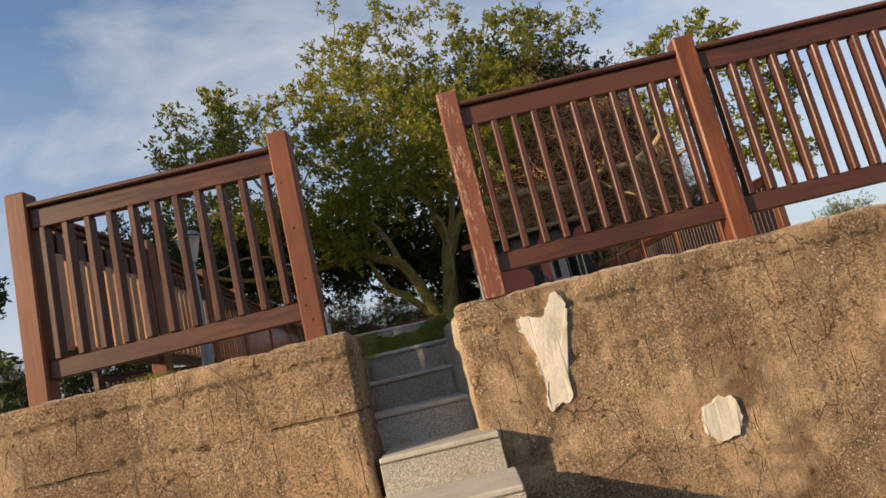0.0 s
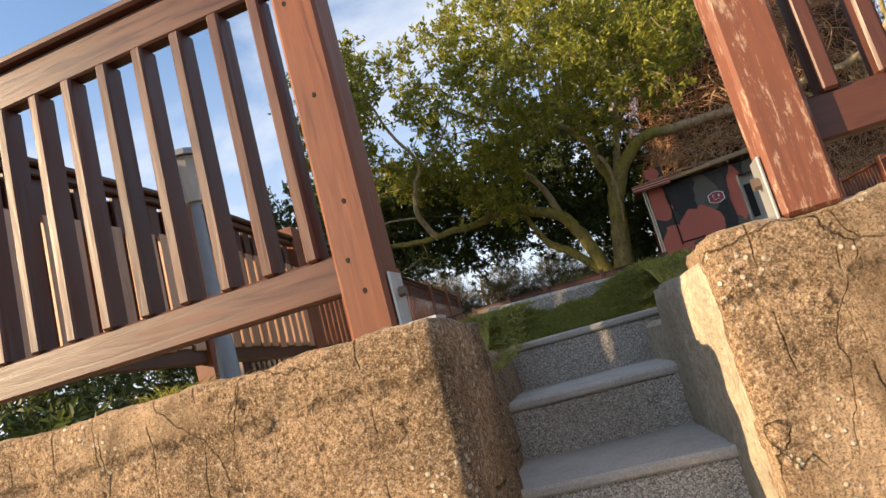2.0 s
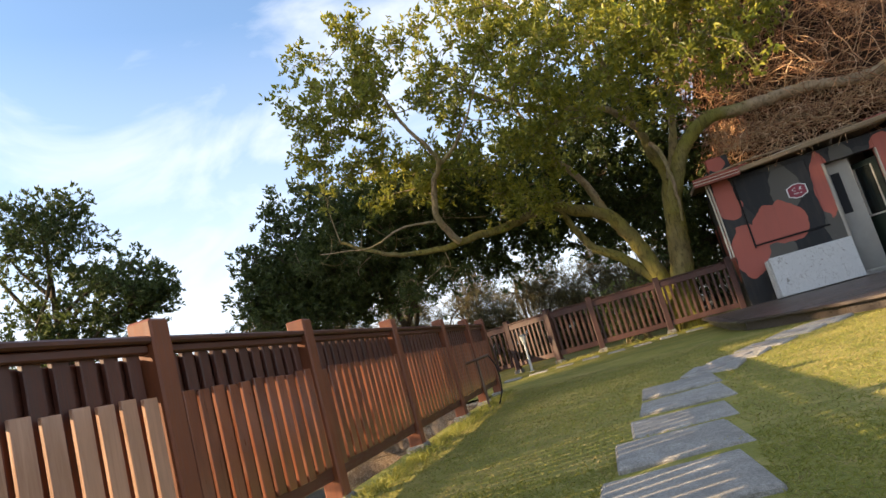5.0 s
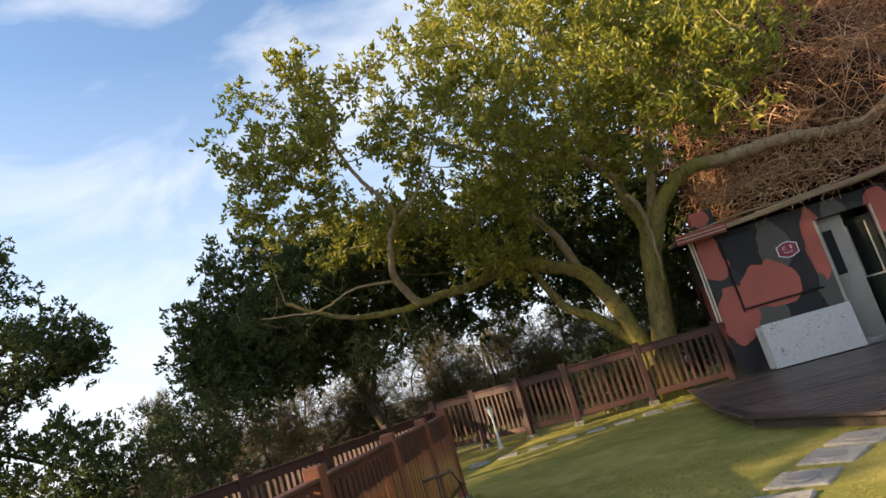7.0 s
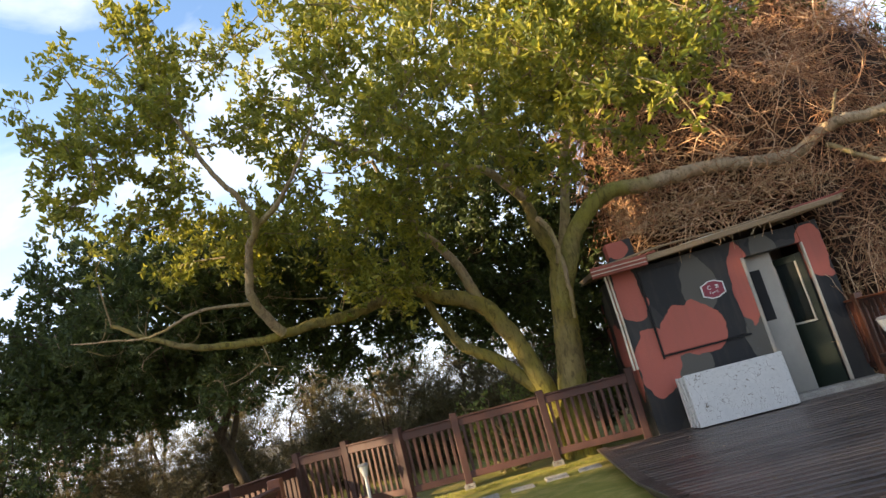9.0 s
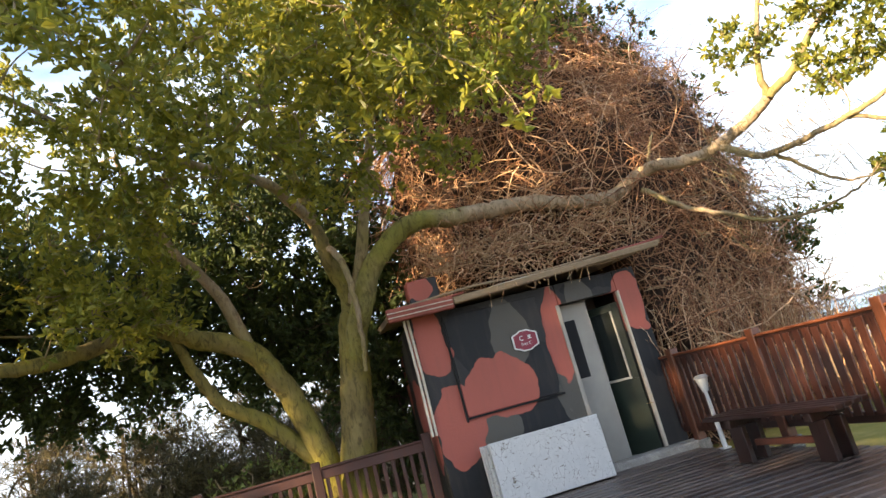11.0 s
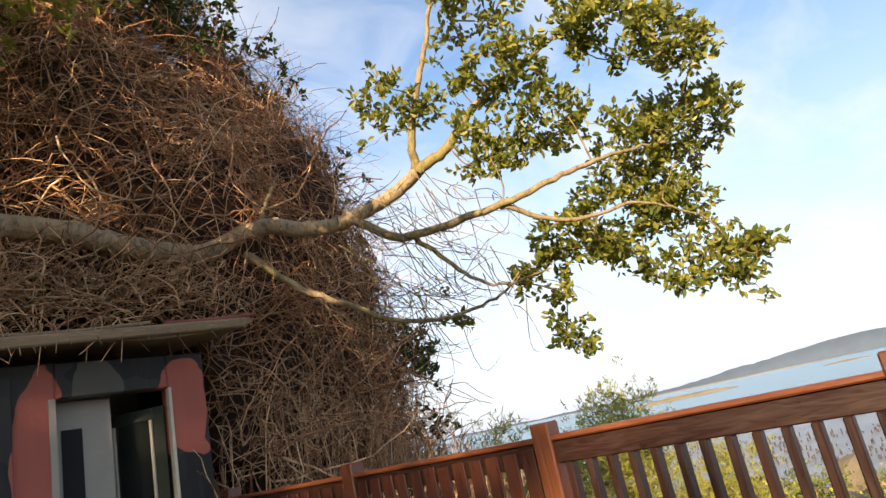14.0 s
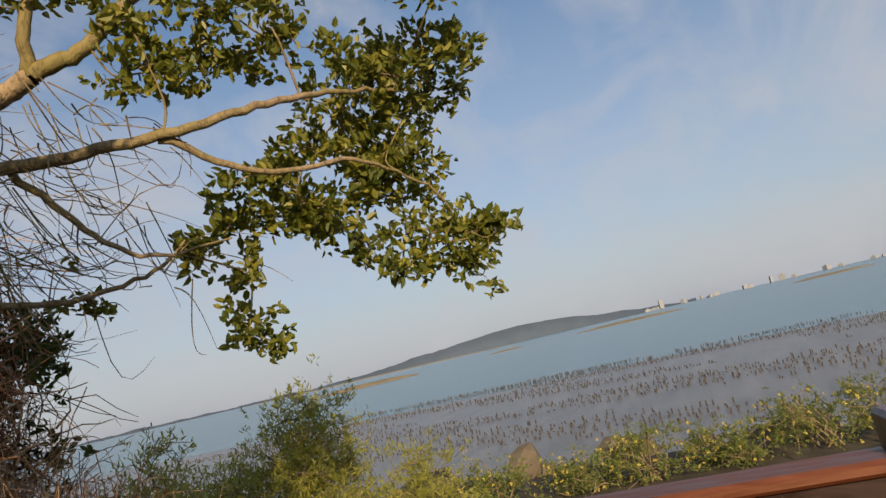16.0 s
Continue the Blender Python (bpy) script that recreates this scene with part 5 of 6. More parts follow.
def main_tree():
    t = thing("ficus_tree", "broad spreading tree with mossy forked trunk and sunlit leaves", "tree", pose(0, 0, 0))
    trunk = limb([(-0.3, 18.7, 1.6), (-0.2, 18.62, 2.7), (-0.05, 18.57, 3.6), (0.06, 18.53, 4.3), (0.15, 18.5, 5.0), (0.0, 18.4, 5.5), (-0.1, 18.3, 6.1), (-0.3, 17.9, 7.0), (-0.4, 17.3, 7.8)], 0.27, 0.06)
    trunk[1][:5] *= np.array((1.3, 1.15, 1.08, 1.0, 1.0))
    trunk[1][26:] *= np.linspace(1.0, 0.62, len(trunk[1]) - 26) ** 0.5 * 0.8
    tubes("trunk", [trunk], BARK, t, 12)
    east = limb([(-0.01, 18.56, 3.85), (0.1, 18.47, 4.35), (0.31, 18.30, 4.83), (0.55, 18.26, 5.29), (0.98, 18.21, 5.66), (1.32, 18.22, 5.77), (1.78, 18.37, 5.75)], 0.165, 0.125)
    east2 = limb([(1.72, 18.35, 5.75), (2.29, 18.48, 5.78), (3.01, 18.53, 5.77), (3.70, 18.55, 5.64), (4.32, 18.57, 5.61), (4.76, 18.53, 5.82), (5.03, 18.36, 5.87), (5.51, 18.17, 5.81), (5.86, 17.88, 5.85), (6.28, 17.56, 6.07), (6.39, 17.26, 6.21)], 0.125, 0.075)
    up = limb([(6.39, 17.26, 6.21), (6.33, 17.17, 6.57), (6.48, 17.05, 7.22), (6.70, 16.90, 7.96), (6.84, 16.73, 8.70)], 0.055, 0.02)
    right = limb([(6.39, 17.26, 6.21), (6.63, 16.92, 6.40), (6.88, 16.58, 6.81), (7.63, 16.19, 7.42), (8.17, 15.86, 7.80)], 0.07, 0.02)
    low = limb([(5.83, 17.84, 5.79), (5.97, 17.25, 5.38), (6.17, 16.60, 5.33), (6.56, 16.03, 5.40), (7.04, 15.61, 5.58), (7.68, 15.38, 5.76), (8.28, 15.07, 5.83)], 0.055, 0.014)
    lowb = limb([(6.45, 16.22, 5.36), (6.99, 15.86, 5.10), (7.58, 15.39, 5.15), (8.18, 15.08, 4.94)], 0.03, 0.01)
    twig = limb([(4.78, 18.49, 5.60), (5.18, 18.23, 5.14), (5.65, 17.93, 4.83), (5.93, 17.57, 4.55), (6.44, 17.25, 4.49), (6.88, 16.87, 4.62), (7.04, 16.69, 4.80)], 0.045, 0.01)
    twig2 = limb([(6.06, 17.16, 5.37), (6.35, 16.90, 4.91), (6.62, 16.63, 4.66), (7.06, 16.26, 4.72)], 0.03, 0.008)
    stub = limb([(4.94, 18.42, 5.88), (5.02, 18.33, 6.14), (5.13, 18.30, 6.38)], 0.03, 0.018)
    right_limbs = [east, east2, up, right, low, lowb, twig, twig2, stub]
    for i, l in enumerate(right_limbs):
        tubes("limb", [l], LIMBBARK if i < 2 else GREYBARK, t, 9)
    left1 = limb([(-0.45, 18.9, 1.6), (-0.51, 18.9, 2.6), (-0.72, 18.77, 3.46), (-0.99, 18.63, 4.17), (-1.25, 18.5, 4.59), (-1.81, 18.33, 4.85), (-2.27, 18.17, 5.08), (-2.78, 18.0, 5.0), (-3.33, 17.67, 4.86), (-3.81, 17.33, 4.83), (-4.33, 17.0, 4.74), (-5.18, 16.83, 4.83), (-5.76, 16.67, 5.04), (-6.44, 16.5, 5.47)], 0.19, 0.03)
    left2 = limb([(-0.73, 18.9, 3.06), (-1.23, 18.75, 3.63), (-1.69, 18.6, 3.97), (-1.93, 18.45, 4.39), (-2.1, 18.3, 4.9), (-2.3, 18.0, 5.6)], 0.12, 0.045)
    s1 = limb([(-4.07, 16.9, 4.75), (-4.21, 16.47, 5.16), (-4.14, 16.23, 5.52), (-3.95, 16.0, 5.88), (-3.69, 15.73, 6.08), (-3.76, 15.47, 6.39), (-3.97, 15.2, 6.79), (-4.2, 15.0, 7.5)], 0.075, 0.025)
    s2 = limb([(-3.71, 15.8, 6.08), (-3.34, 15.65, 6.22), (-3.03, 15.5, 6.46), (-2.6, 15.4, 7.0)], 0.045, 0.015)
    up2 = limb([(0.2, 18.4, 4.85), (0.47, 18.25, 5.59), (0.69, 18.0, 6.35), (0.9, 17.4, 7.0), (1.1, 16.6, 7.3)], 0.1, 0.03)
    up3 = limb([(-0.1, 18.3, 6.1), (-0.6, 17.6, 6.5), (-1.3, 16.9, 6.6), (-2.2, 16.4, 6.9), (-3.0, 15.9, 7.4)], 0.08, 0.02)
    up4 = limb([(-1.25, 18.5, 4.59), (-1.5, 18.3, 5.4), (-2.0, 18.0, 6.2), (-2.3, 17.6, 7.2)], 0.1, 0.03)
    dead = limb([(-4.2, 16.5, 5.2), (-4.9, 16.2, 5.25), (-5.6, 16.0, 5.05), (-6.6, 15.8, 5.2)], 0.03, 0.008)
    spur = limb([(0.0, 18.36, 5.75), (0.16, 18.18, 5.4), (0.2, 18.1, 4.9), (0.19, 18.12, 4.3), (0.14, 18.2, 3.95)], 0.05, 0.025)
    left_limbs = [left1, left2, s1, s2, up2, up3, up4, dead]
    for i, l in enumerate(left_limbs + [spur]):
        tubes("limb", [l], BARK if i < 2 else GREYBARK, t, 9)
    lp = [l[0] for l in left_limbs] + [trunk[0][20:]]
    crown(t, lp, [((-0.6, 14.9, 7.3), (2.2, 1.2, 1.3), 3), ((-3.9, 15.5, 8.2), (1.5, 1.1, 1.1), 1.3), ((-5.0, 15.3, 8.5), (0.9, 0.9, 0.8), 0.6), ((-5.5, 15.2, 7.5), (0.8, 0.8, 0.6), 0.5), ((1.3, 14.5, 6.4), (1.3, 0.9, 0.8), 1.3), ((-1.8, 17.4, 8.6), (3.2, 2.0, 1.5), 3), ((1.2, 17.6, 8.6), (2.4, 1.6, 1.5), 2.4),
                  ((-5.3, 15.3, 6.9), (1.1, 0.9, 0.55), 0.7), ((-2.2, 16.6, 6.6), (1.6, 1.2, 0.9), 1.3), ((0.6, 16.4, 6.0), (1.2, 0.8, 0.5), 0.5), ((-2.5, 17.3, 5.3), (1.3, 0.8, 0.6), 0.5), ((0.2, 17.2, 10.4), (2.5, 1.6, 1.1), 2.0), ((3.6, 18.4, 10.2), (2.2, 1.4, 0.9), 1.4), ((2.2, 17.5, 8.2), (1.3, 0.9, 1.1), 1.2), ((-4.8, 16.6, 6.4), (1.5, 0.8, 0.6), 0.8), ((-3.0, 17.3, 6.0), (1.3, 0.8, 0.6), 0.6)], 6100, 0.112, 12, 9, FICUS, 0.15)
    # lower left foliage: the crown's shade is put in by the darker leaf colour
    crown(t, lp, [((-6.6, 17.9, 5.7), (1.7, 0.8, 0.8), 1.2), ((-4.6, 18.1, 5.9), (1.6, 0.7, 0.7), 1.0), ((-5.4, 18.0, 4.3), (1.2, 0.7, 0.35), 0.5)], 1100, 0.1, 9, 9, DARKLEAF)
    crown(t, [l[0] for l in right_limbs[2:]], [((6.30, 17.28, 7.04), (0.48, 0.45, 0.40), 0.90), ((6.62, 16.05, 7.19), (0.67, 0.60, 0.54), 1.30), ((6.69, 16.47, 6.06), (0.51, 0.46, 0.42), 1.00), ((6.99, 15.86, 6.32), (0.47, 0.43, 0.38), 1.00), ((7.27, 14.90, 6.95), (0.45, 0.41, 0.36), 0.90), ((7.89, 14.61, 6.76), (0.38, 0.35, 0.30), 0.70), ((8.56, 15.05, 6.12), (0.55, 0.49, 0.43), 1.10), ((8.02, 15.61, 5.88), (0.48, 0.42, 0.38), 0.90), ((7.91, 16.02, 5.13), (0.66, 0.59, 0.52), 1.50), ((8.46, 15.44, 5.29), (0.47, 0.43, 0.38), 0.90), ((7.43, 16.63, 4.72), (0.38, 0.34, 0.31), 0.60), ((7.63, 16.60, 4.01), (0.23, 0.21, 0.19), 0.35), ((8.47, 15.06, 4.39), (0.37, 0.34, 0.29), 0.70), ((8.30, 15.58, 4.42), (0.31, 0.28, 0.24), 0.40), ((7.14, 18.00, 4.80), (0.27, 0.25, 0.22), 0.25), ((6.57, 15.78, 7.97), (0.91, 0.82, 0.72), 1.50), ((7.24, 14.77, 7.70), (0.64, 0.57, 0.50), 1.00)],
          1450, 0.1, 8, 9, SEALEAF, 0.1, wide=0.55)
    # bare tangled twigs hanging beside the limb
    paths = []
    for _ in range(240):
        a = np.array((rn(5.2, 7.2), rn(16.6, 18.4), rn(4.5, 6.0)))
        d = np.array((rn(-0.2, 0.9), rn(-0.5, 0.2), rn(-0.9, 0.35)))
        paths.append((bent(a, a + d * rn(0.4, 1.2), 7, rn(-0.2, 0.35)), np.linspace(0.007, 0.002, 7)))
    tubes("bare_twig", paths, GREYBARK, t, 4, "bare grey twigs")["kind"] = "stuff"


main_tree()


def plain_tree(name, label, base, top, blobs, n, mat, leaf, limbs_n=7, r=0.16, group="", per=9, spread=0.2, shell=0.35, rosette=9, wide=0.46):
    t = thing(name, label, "tree", None, group)
    b, tp = np.array(base, float), np.array(top, float)
    tr = limb([b, b + (tp - b) * 0.35 + np.array((0.15, 0.1, 0)), b + (tp - b) * 0.7 - np.array((0.1, 0, 0)), tp], r, r * 0.3)
    tubes("trunk", [tr], DARKBARK, t, 8)
    ls = [tr[0]]
    for i in range(limbs_n):
        c, rad, _ = blobs[i % len(blobs)]
        s = tr[0][int(len(tr[0]) * rn(0.35, 0.9))]
        e = np.array(c) + RG.normal(size=3) * np.array(rad) * 0.45
        l = (bent(s, e, 9, -0.1), np.linspace(r * 0.45, 0.015, 9))
        tubes("limb", [l], DARKBARK, t, 6)
        ls.append(l[0])
    crown(t, ls, blobs, n, leaf, per, rosette, mat, spread, DARKBARK, shell, True, wide)
    return t


# dense dark tree to the west, and darker growth behind
plain_tree("dark_tree", "dense dark green tree beyond the far fence", (-7.0, 21.5, 0.2), (-7.6, 20.5, 6.4),
           [((-7.8, 19.6, 6.2), (2.7, 2.0, 1.7), 3), ((-5.6, 19.0, 6.3), (2.0, 1.5, 1.3), 2), ((-9.2, 20.0, 5.2), (2.0, 1.5, 1.2), 1.8), ((-7.0, 19.6, 4.9), (2.6, 1.3, 0.7), 1.0), ((-4.0, 20.2, 5.6), (2.2, 1.3, 1.4), 1.6), ((-9.8, 19.6, 5.4), (1.5, 1.2, 0.8), 0.8)], 7600, DARKLEAF, 0.13)
plain_tree("dark_tree", "dark leafy tree behind the trunk", (0.4, 22.5, 0.2), (0.2, 22.2, 7.5),
           [((-0.5, 22.0, 7.0), (3.0, 1.4, 2.2), 3), ((-2.4, 21.6, 5.4), (2.4, 1.2, 1.1), 1.6), ((0.6, 21.2, 4.6), (1.6, 0.9, 1.9), 1.6), ((3.4, 21.6, 9.6), (2.4, 1.6, 1.5), 2), ((-0.6, 21.0, 9.4), (3.6, 1.6, 1.5), 2), ((-0.6, 20.8, 4.8), (2.0, 0.8, 1.2), 0.9), ((0.4, 20.4, 3.4), (0.5, 0.6, 1.3), 0.6), ((-1.6, 20.2, 6.4), (2.6, 0.9, 1.4), 2.2)], 6800, DARKLEAF, 0.135)
plain_tree("dark_tree", "small dark tree beside the outer railing", (-10.2, 18.4, 0.2), (-10.0, 18.2, 3.8), [((-9.9, 18.2, 3.9), (1.5, 0.9, 0.9), 1), ((-10.8, 18.6, 2.8), (1.4, 0.9, 0.9), 0.9)], 900, DARKLEAF, 0.1, 6, 0.08)
plain_tree("dark_tree", "tall dark tree far beyond the side fence", (-16.5, 18.6, 0.2), (-16.4, 18.3, 8.6),
           [((-16.3, 18.0, 9.0), (1.9, 1.4, 1.2), 2), ((-15.3, 18.8, 6.8), (2.0, 1.4, 1.2), 2), ((-17.6, 18.0, 5.8), (2.4, 1.5, 1.6), 2), ((-15.2, 19.2, 3.8), (2.2, 1.4, 1.5), 2), ((-13.6, 19.6, 2.6), (1.6, 1.2, 1.3), 1.3), ((-13.9, 19.4, 6.6), (0.9, 0.5, 0.4), 0.4)], 3800, DARKLEAF, 0.14, 9, 0.16, "", 7, 0.2)
# out-of-view tree, added to shade the hut front from the low sun
plain_tree("dark_tree", "unseen dark leafy tree added west of the lawn for shade", (-20.6, 6.4, 0.2), (-20.2, 6.5, 12.6),
           [((-20.0, 6.5, 13.5), (1.9, 2.1, 1.3), 2), ((-20.6, 7.2, 11.6), (1.4, 1.2, 0.8), 0.6)], 1900, DARKLEAF, 0.15, 8, 0.2, "", 7, 0.2)
# two more unseen trees, added to shade lawn and hut; their gap lights the trunk
for y in (0.8, 8.7):
    plain_tree("dark_tree", "unseen dark leafy tree added west of the lawn for shade", (-27.0, y, 0.2), (-27.0, y, 12.0),
               [((-27.0, y, 13.1), (2.0, 2.8, 1.9), 3), ((-27.2, y - 0.4, 8.6), (1.9, 2.9, 2.2), 3), ((-26.8, y + 0.6, 5.6), (1.7, 2.6, 1.9), 2)], 3800, DARKLEAF, 0.26, 8, 0.2, "west trees", 7, 0.3)
# added tree outside the fence, itself out of view
plain_tree("dark_tree", "unseen low dark tree added below the side fence", (-6.8, 7.4, 0.2), (-6.6, 7.2, 2.6),
           [((-6.6, 7.2, 2.2), (1.5, 1.3, 1.3), 2), ((-5.6, 6.4, 1.2), (1.2, 1.0, 0.8), 1.2), ((-7.6, 8.6, 1.6), (1.4, 1.2, 1.2), 1.2)], 1500, DARKLEAF, 0.11, 8, 0.1)
for k, (x, y, hh) in enumerate([(-13, 28, 6.6), (-10, 27, 6.0), (-7.2, 27, 5.6), (-4.8, 26, 5.2), (-2.6, 26.5, 5.0), (-0.4, 26, 4.8), (1.8, 26, 5.0), (-16.5, 28, 7.2), (-20, 29, 6.5), (-3.6, 23.6, 3.8), (-6.0, 23.4, 4.0), (-9.0, 23.8, 4.2), (-11.6, 23, 4.4), (-1.6, 23.6, 3.6)]):
    hb = 0.2
    plain_tree("casuarina_tree", "feathery olive-brown casuarina beyond the fence", (x, y, hb), (x + rn(-0.5, 0.5), y, hh - 0.5),
               [((x, y, hh * 0.55), (1.5, 1.2, hh * 0.3), 2), ((x + 0.3, y, hh * 0.8), (0.9, 0.9, hh * 0.16), 1), ((x - 0.6, y, hh * 0.3), (1.6, 1.1, hh * 0.2), 1.3)], 1150, PINE, 0.24, 8, 0.08, "casuarinas", 5, 0.22, 0.2, 10, 0.07)


def shrub(name, label, blobs, n, mat, leaf, stems_at, group="", flowers=0, per=5, spread=0.1, wide=0.4):
    t = thing(name, label, "bush", None, group)
    stems = []
    for _ in range(14):
        c, r, _w = blobs[int(rn(0, len(blobs) - 0.01))]
        a = np.array(stems_at, float) + np.array((rn(-0.3, 0.3), rn(-0.3, 0.3), 0))
        e = np.array(c) + RG.normal(size=3) * np.array(r) * 0.5
        stems.append((bent(a, e, 7, -0.1), np.linspace(0.022, 0.006, 7)))
    tubes("stem", stems, GREYBARK, t, 5)["kind"] = "stuff"
    crown(t, [s[0] for s in stems], blobs, n, leaf, per, 8, mat, spread, GREYBARK, 0.15, True, wide)
    if flowers:
        p, u = in_blobs(blobs, flowers, 0.8)
        k = 6
        pos = np.repeat(p, k, 0)
        d = unit(np.repeat(u, k, 0) * 0.3 + RG.normal(size=(flowers * k, 3)))
        o = new("blossom", leaves_mesh("blossom", pos, d, 0.045, 0.035, YELLOW))
        o.parent = t
        o["label"], o["kind"] = "small yellow flowers", "stuff"


FEATHER = leaf_mat("feathery_leaf", (0.26, 0.3, 0.05), (0.58, 0.53, 0.13), 0.5)
YELLOW = leaf_mat("yellow_petal", (0.62, 0.5, 0.08), (0.75, 0.62, 0.16), 0.3)
shrub("bush", "yellow-green bush behind the far fence", [((-1.4, 19.2, 2.6), (0.9, 0.4, 0.6), 1)], 260, BUSHLEAF, 0.08, (-1.4, 19.2, 1.8))
shrub("bush", "tall feathery bush above the shore", [((10.6, 19.6, 1.5), (1.6, 1.2, 1.3), 3), ((11.4, 19.0, 2.5), (0.7, 0.6, 1.1), 1.2), ((9.4, 20.8, 1.3), (1.3, 1.0, 1.1), 2), ((9.2, 19.9, 1.9), (1.2, 0.9, 1.2), 1.6), ((12.4, 18.0, 1.2), (0.9, 0.8, 1.0), 1.6)], 7000, FEATHER, 0.095, (10.3, 20.2, 0.2), "shore bushes", 18, 6, 0.16, 0.22)
for k, (x, y, s) in enumerate([(16.6, 18.4, 0.8), (17.2, 16.6, 0.75), (17.4, 15.2, 0.9), (17.6, 13.6, 0.7), (18.0, 12.0, 1.05), (18.2, 10.4, 1.0), (17.8, 8.6, 0.8), (17.6, 7.0, 0.9)]):
    s *= 1.25
    shrub("bush", "low flowering shrub with yellow blossom on the shore", [((x, y, 0.25 + 0.35 * s), (0.95 * s, 0.85 * s, 0.5 * s), 2), ((x + 0.4, y + 0.5, 0.2 + 0.45 * s), (0.6 * s, 0.6 * s, 0.4 * s), 1)], 330, BUSHLEAF, 0.075, (x, y, 0.15), "shore bushes", 55, 6, 0.11, 0.4)


# dead vines over an old tree behind the hut
def build_vines():
    t = thing("vine_mound", "huge brown tangle of dead vines heaped over the hut", "vines", kind="")
    C, R = np.array((4.5, 21.1, 1.6)), np.array((3.6, 3.0, 8.8))

    def surf(th, ph, s=1.0):
        u = np.array((math.cos(ph) * math.sin(th), math.cos(ph) * -math.cos(th), math.sin(ph)))
        q = np.sign(u) * np.abs(u) ** 1.0
        p = C + q * R * s
        k = 1 + 0.2 * noise.noise(Vector(p) * 0.5) + 0.1 * noise.noise(Vector(p) * 1.3)
        q = C + (p - C) * k
        if q[0] < 4.1 and q[2] < 4.85 and q[1] < 20.7:
            q[1] = 20.7
        return q

    # dark shell under the stems, so the gaps between them look shaded
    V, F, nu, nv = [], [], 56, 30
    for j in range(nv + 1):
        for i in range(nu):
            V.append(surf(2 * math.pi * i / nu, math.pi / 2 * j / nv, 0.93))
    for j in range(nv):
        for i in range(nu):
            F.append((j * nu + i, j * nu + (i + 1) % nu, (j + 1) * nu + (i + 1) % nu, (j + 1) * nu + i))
    o = new("core", mesh_np("core", np.array(V), np.array(F), VINESHADE))
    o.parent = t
    paths = []
    for i in range(11500):
        p = surf(rn(-1.8, 1.8), math.asin(rn(0.02, 0.99)), rn(0.93, 1.04))
        nrm = unit((p - C) / (R * R))
        d = RG.normal(size=3) * np.array((1.0, 1.0, 0.7))
        d = unit(d - nrm * d.dot(nrm))
        k, stride = 9, rn(0.06, 0.2)
        pts, turn = [p], RG.normal(size=3) * 0.17
        for q in range(k - 1):
            d = unit(d + turn + RG.normal(size=3) * 0.22 - nrm * 0.08 + np.array((0, 0, -0.06)))
            pts.append(pts[-1] + d * stride)
        pts = np.array(pts)
        if ((pts[:, 0] < 4.05) & (pts[:, 2] < 4.75) & (pts[:, 1] > HY0 - 0.35)).any():
            continue
        r = rn(0.0035, 0.008) if i % 8 else rn(0.008, 0.015)
        paths.append((pts, np.linspace(r, r * 0.55, k)))
    for c in range(4):
        tubes("vine_stem", paths[c::4], DRYVINE, t, 4)["kind"] = "stuff"
    # loose stems sprawling over the roof and down behind the fence
    paths = []
    for i in range(900):
        if i % 3:
            a = np.array((rn(1.2, 4.4), rn(17.9, 18.9), 0))
            a[2] = 4.75 + (a[1] - 17.6) * 0.3 + rn(0, 0.8) * (a[1] - 17.7)
        else:
            a = np.array((rn(4.1, 7.2), rn(17.9, 18.9), rn(2.0, 4.4)))
        d = np.array((rn(-0.8, 0.8), rn(-0.4, 0.2), rn(-0.35, 0.5)))
        paths.append((bent(a, a + d * rn(0.3, 1.1), 7, rn(-0.25, 0.2)) + RG.normal(size=(7, 3)) * 0.02, np.linspace(rn(0.006, 0.013), 0.003, 7)))
    for i in range(1100):
        a = np.array((rn(4.2, 7.6), rn(18.0, 19.2), rn(1.9, 2.3)))
        e = a + np.array((rn(-0.7, 0.7), rn(-0.5, 0.3), rn(0.6, 2.0) * (1 - max(0, (a[0] - 5.6) / 4))))
        paths.append((bent(a, e, 7, rn(-0.3, 0.3)) + RG.normal(size=(7, 3)) * 0.015, np.linspace(rn(0.005, 0.012), 0.003, 7)))
    # ends drooping over the roof's edge
    for i in range(90):
        a = np.array((rn(1.7, 3.9), rn(17.62, 17.8), rn(4.66, 4.8)))
        e = a + np.array((rn(-0.35, 0.35), rn(-0.25, -0.08), rn(-0.42, 0.05)))
        paths.append((bent(a, e, 7, rn(-0.35, -0.05)), np.linspace(rn(0.005, 0.011), 0.003, 7)))
    tubes("loose_vine", paths[::2], DRYVINE, t, 4)["kind"] = "stuff"
    tubes("straw_vine", paths[1::2], STRAW, t, 4, "pale straw-coloured stems")["kind"] = "stuff"
    crown(t, [], [((7.0, 21.4, 6.6), (1.0, 1.4, 1.5), 1.5), ((7.8, 21.0, 4.2), (0.8, 1.3, 1.4), 1.5), ((4.6, 20.8, 9.6), (2.4, 1.6, 0.9), 1.8), ((6.2, 21.2, 8.4), (1.0, 1.2, 0.8), 1), ((3.4, 20.2, 10.6), (2.4, 1.4, 1.1), 1.6)], 2600, 0.125, 8, 9, DARKLEAF, 0.16, VINE, 0.4, False)
    # wispy leafless ends against the sky
    paths = []
    for i in range(260):
        ph = rn(0.1, 1.1)
        a = surf(rn(1.0, 1.6), ph, 0.98)
        d = np.array((rn(0.3, 1.0), rn(-0.5, 0.5), rn(-0.4, 0.5)))
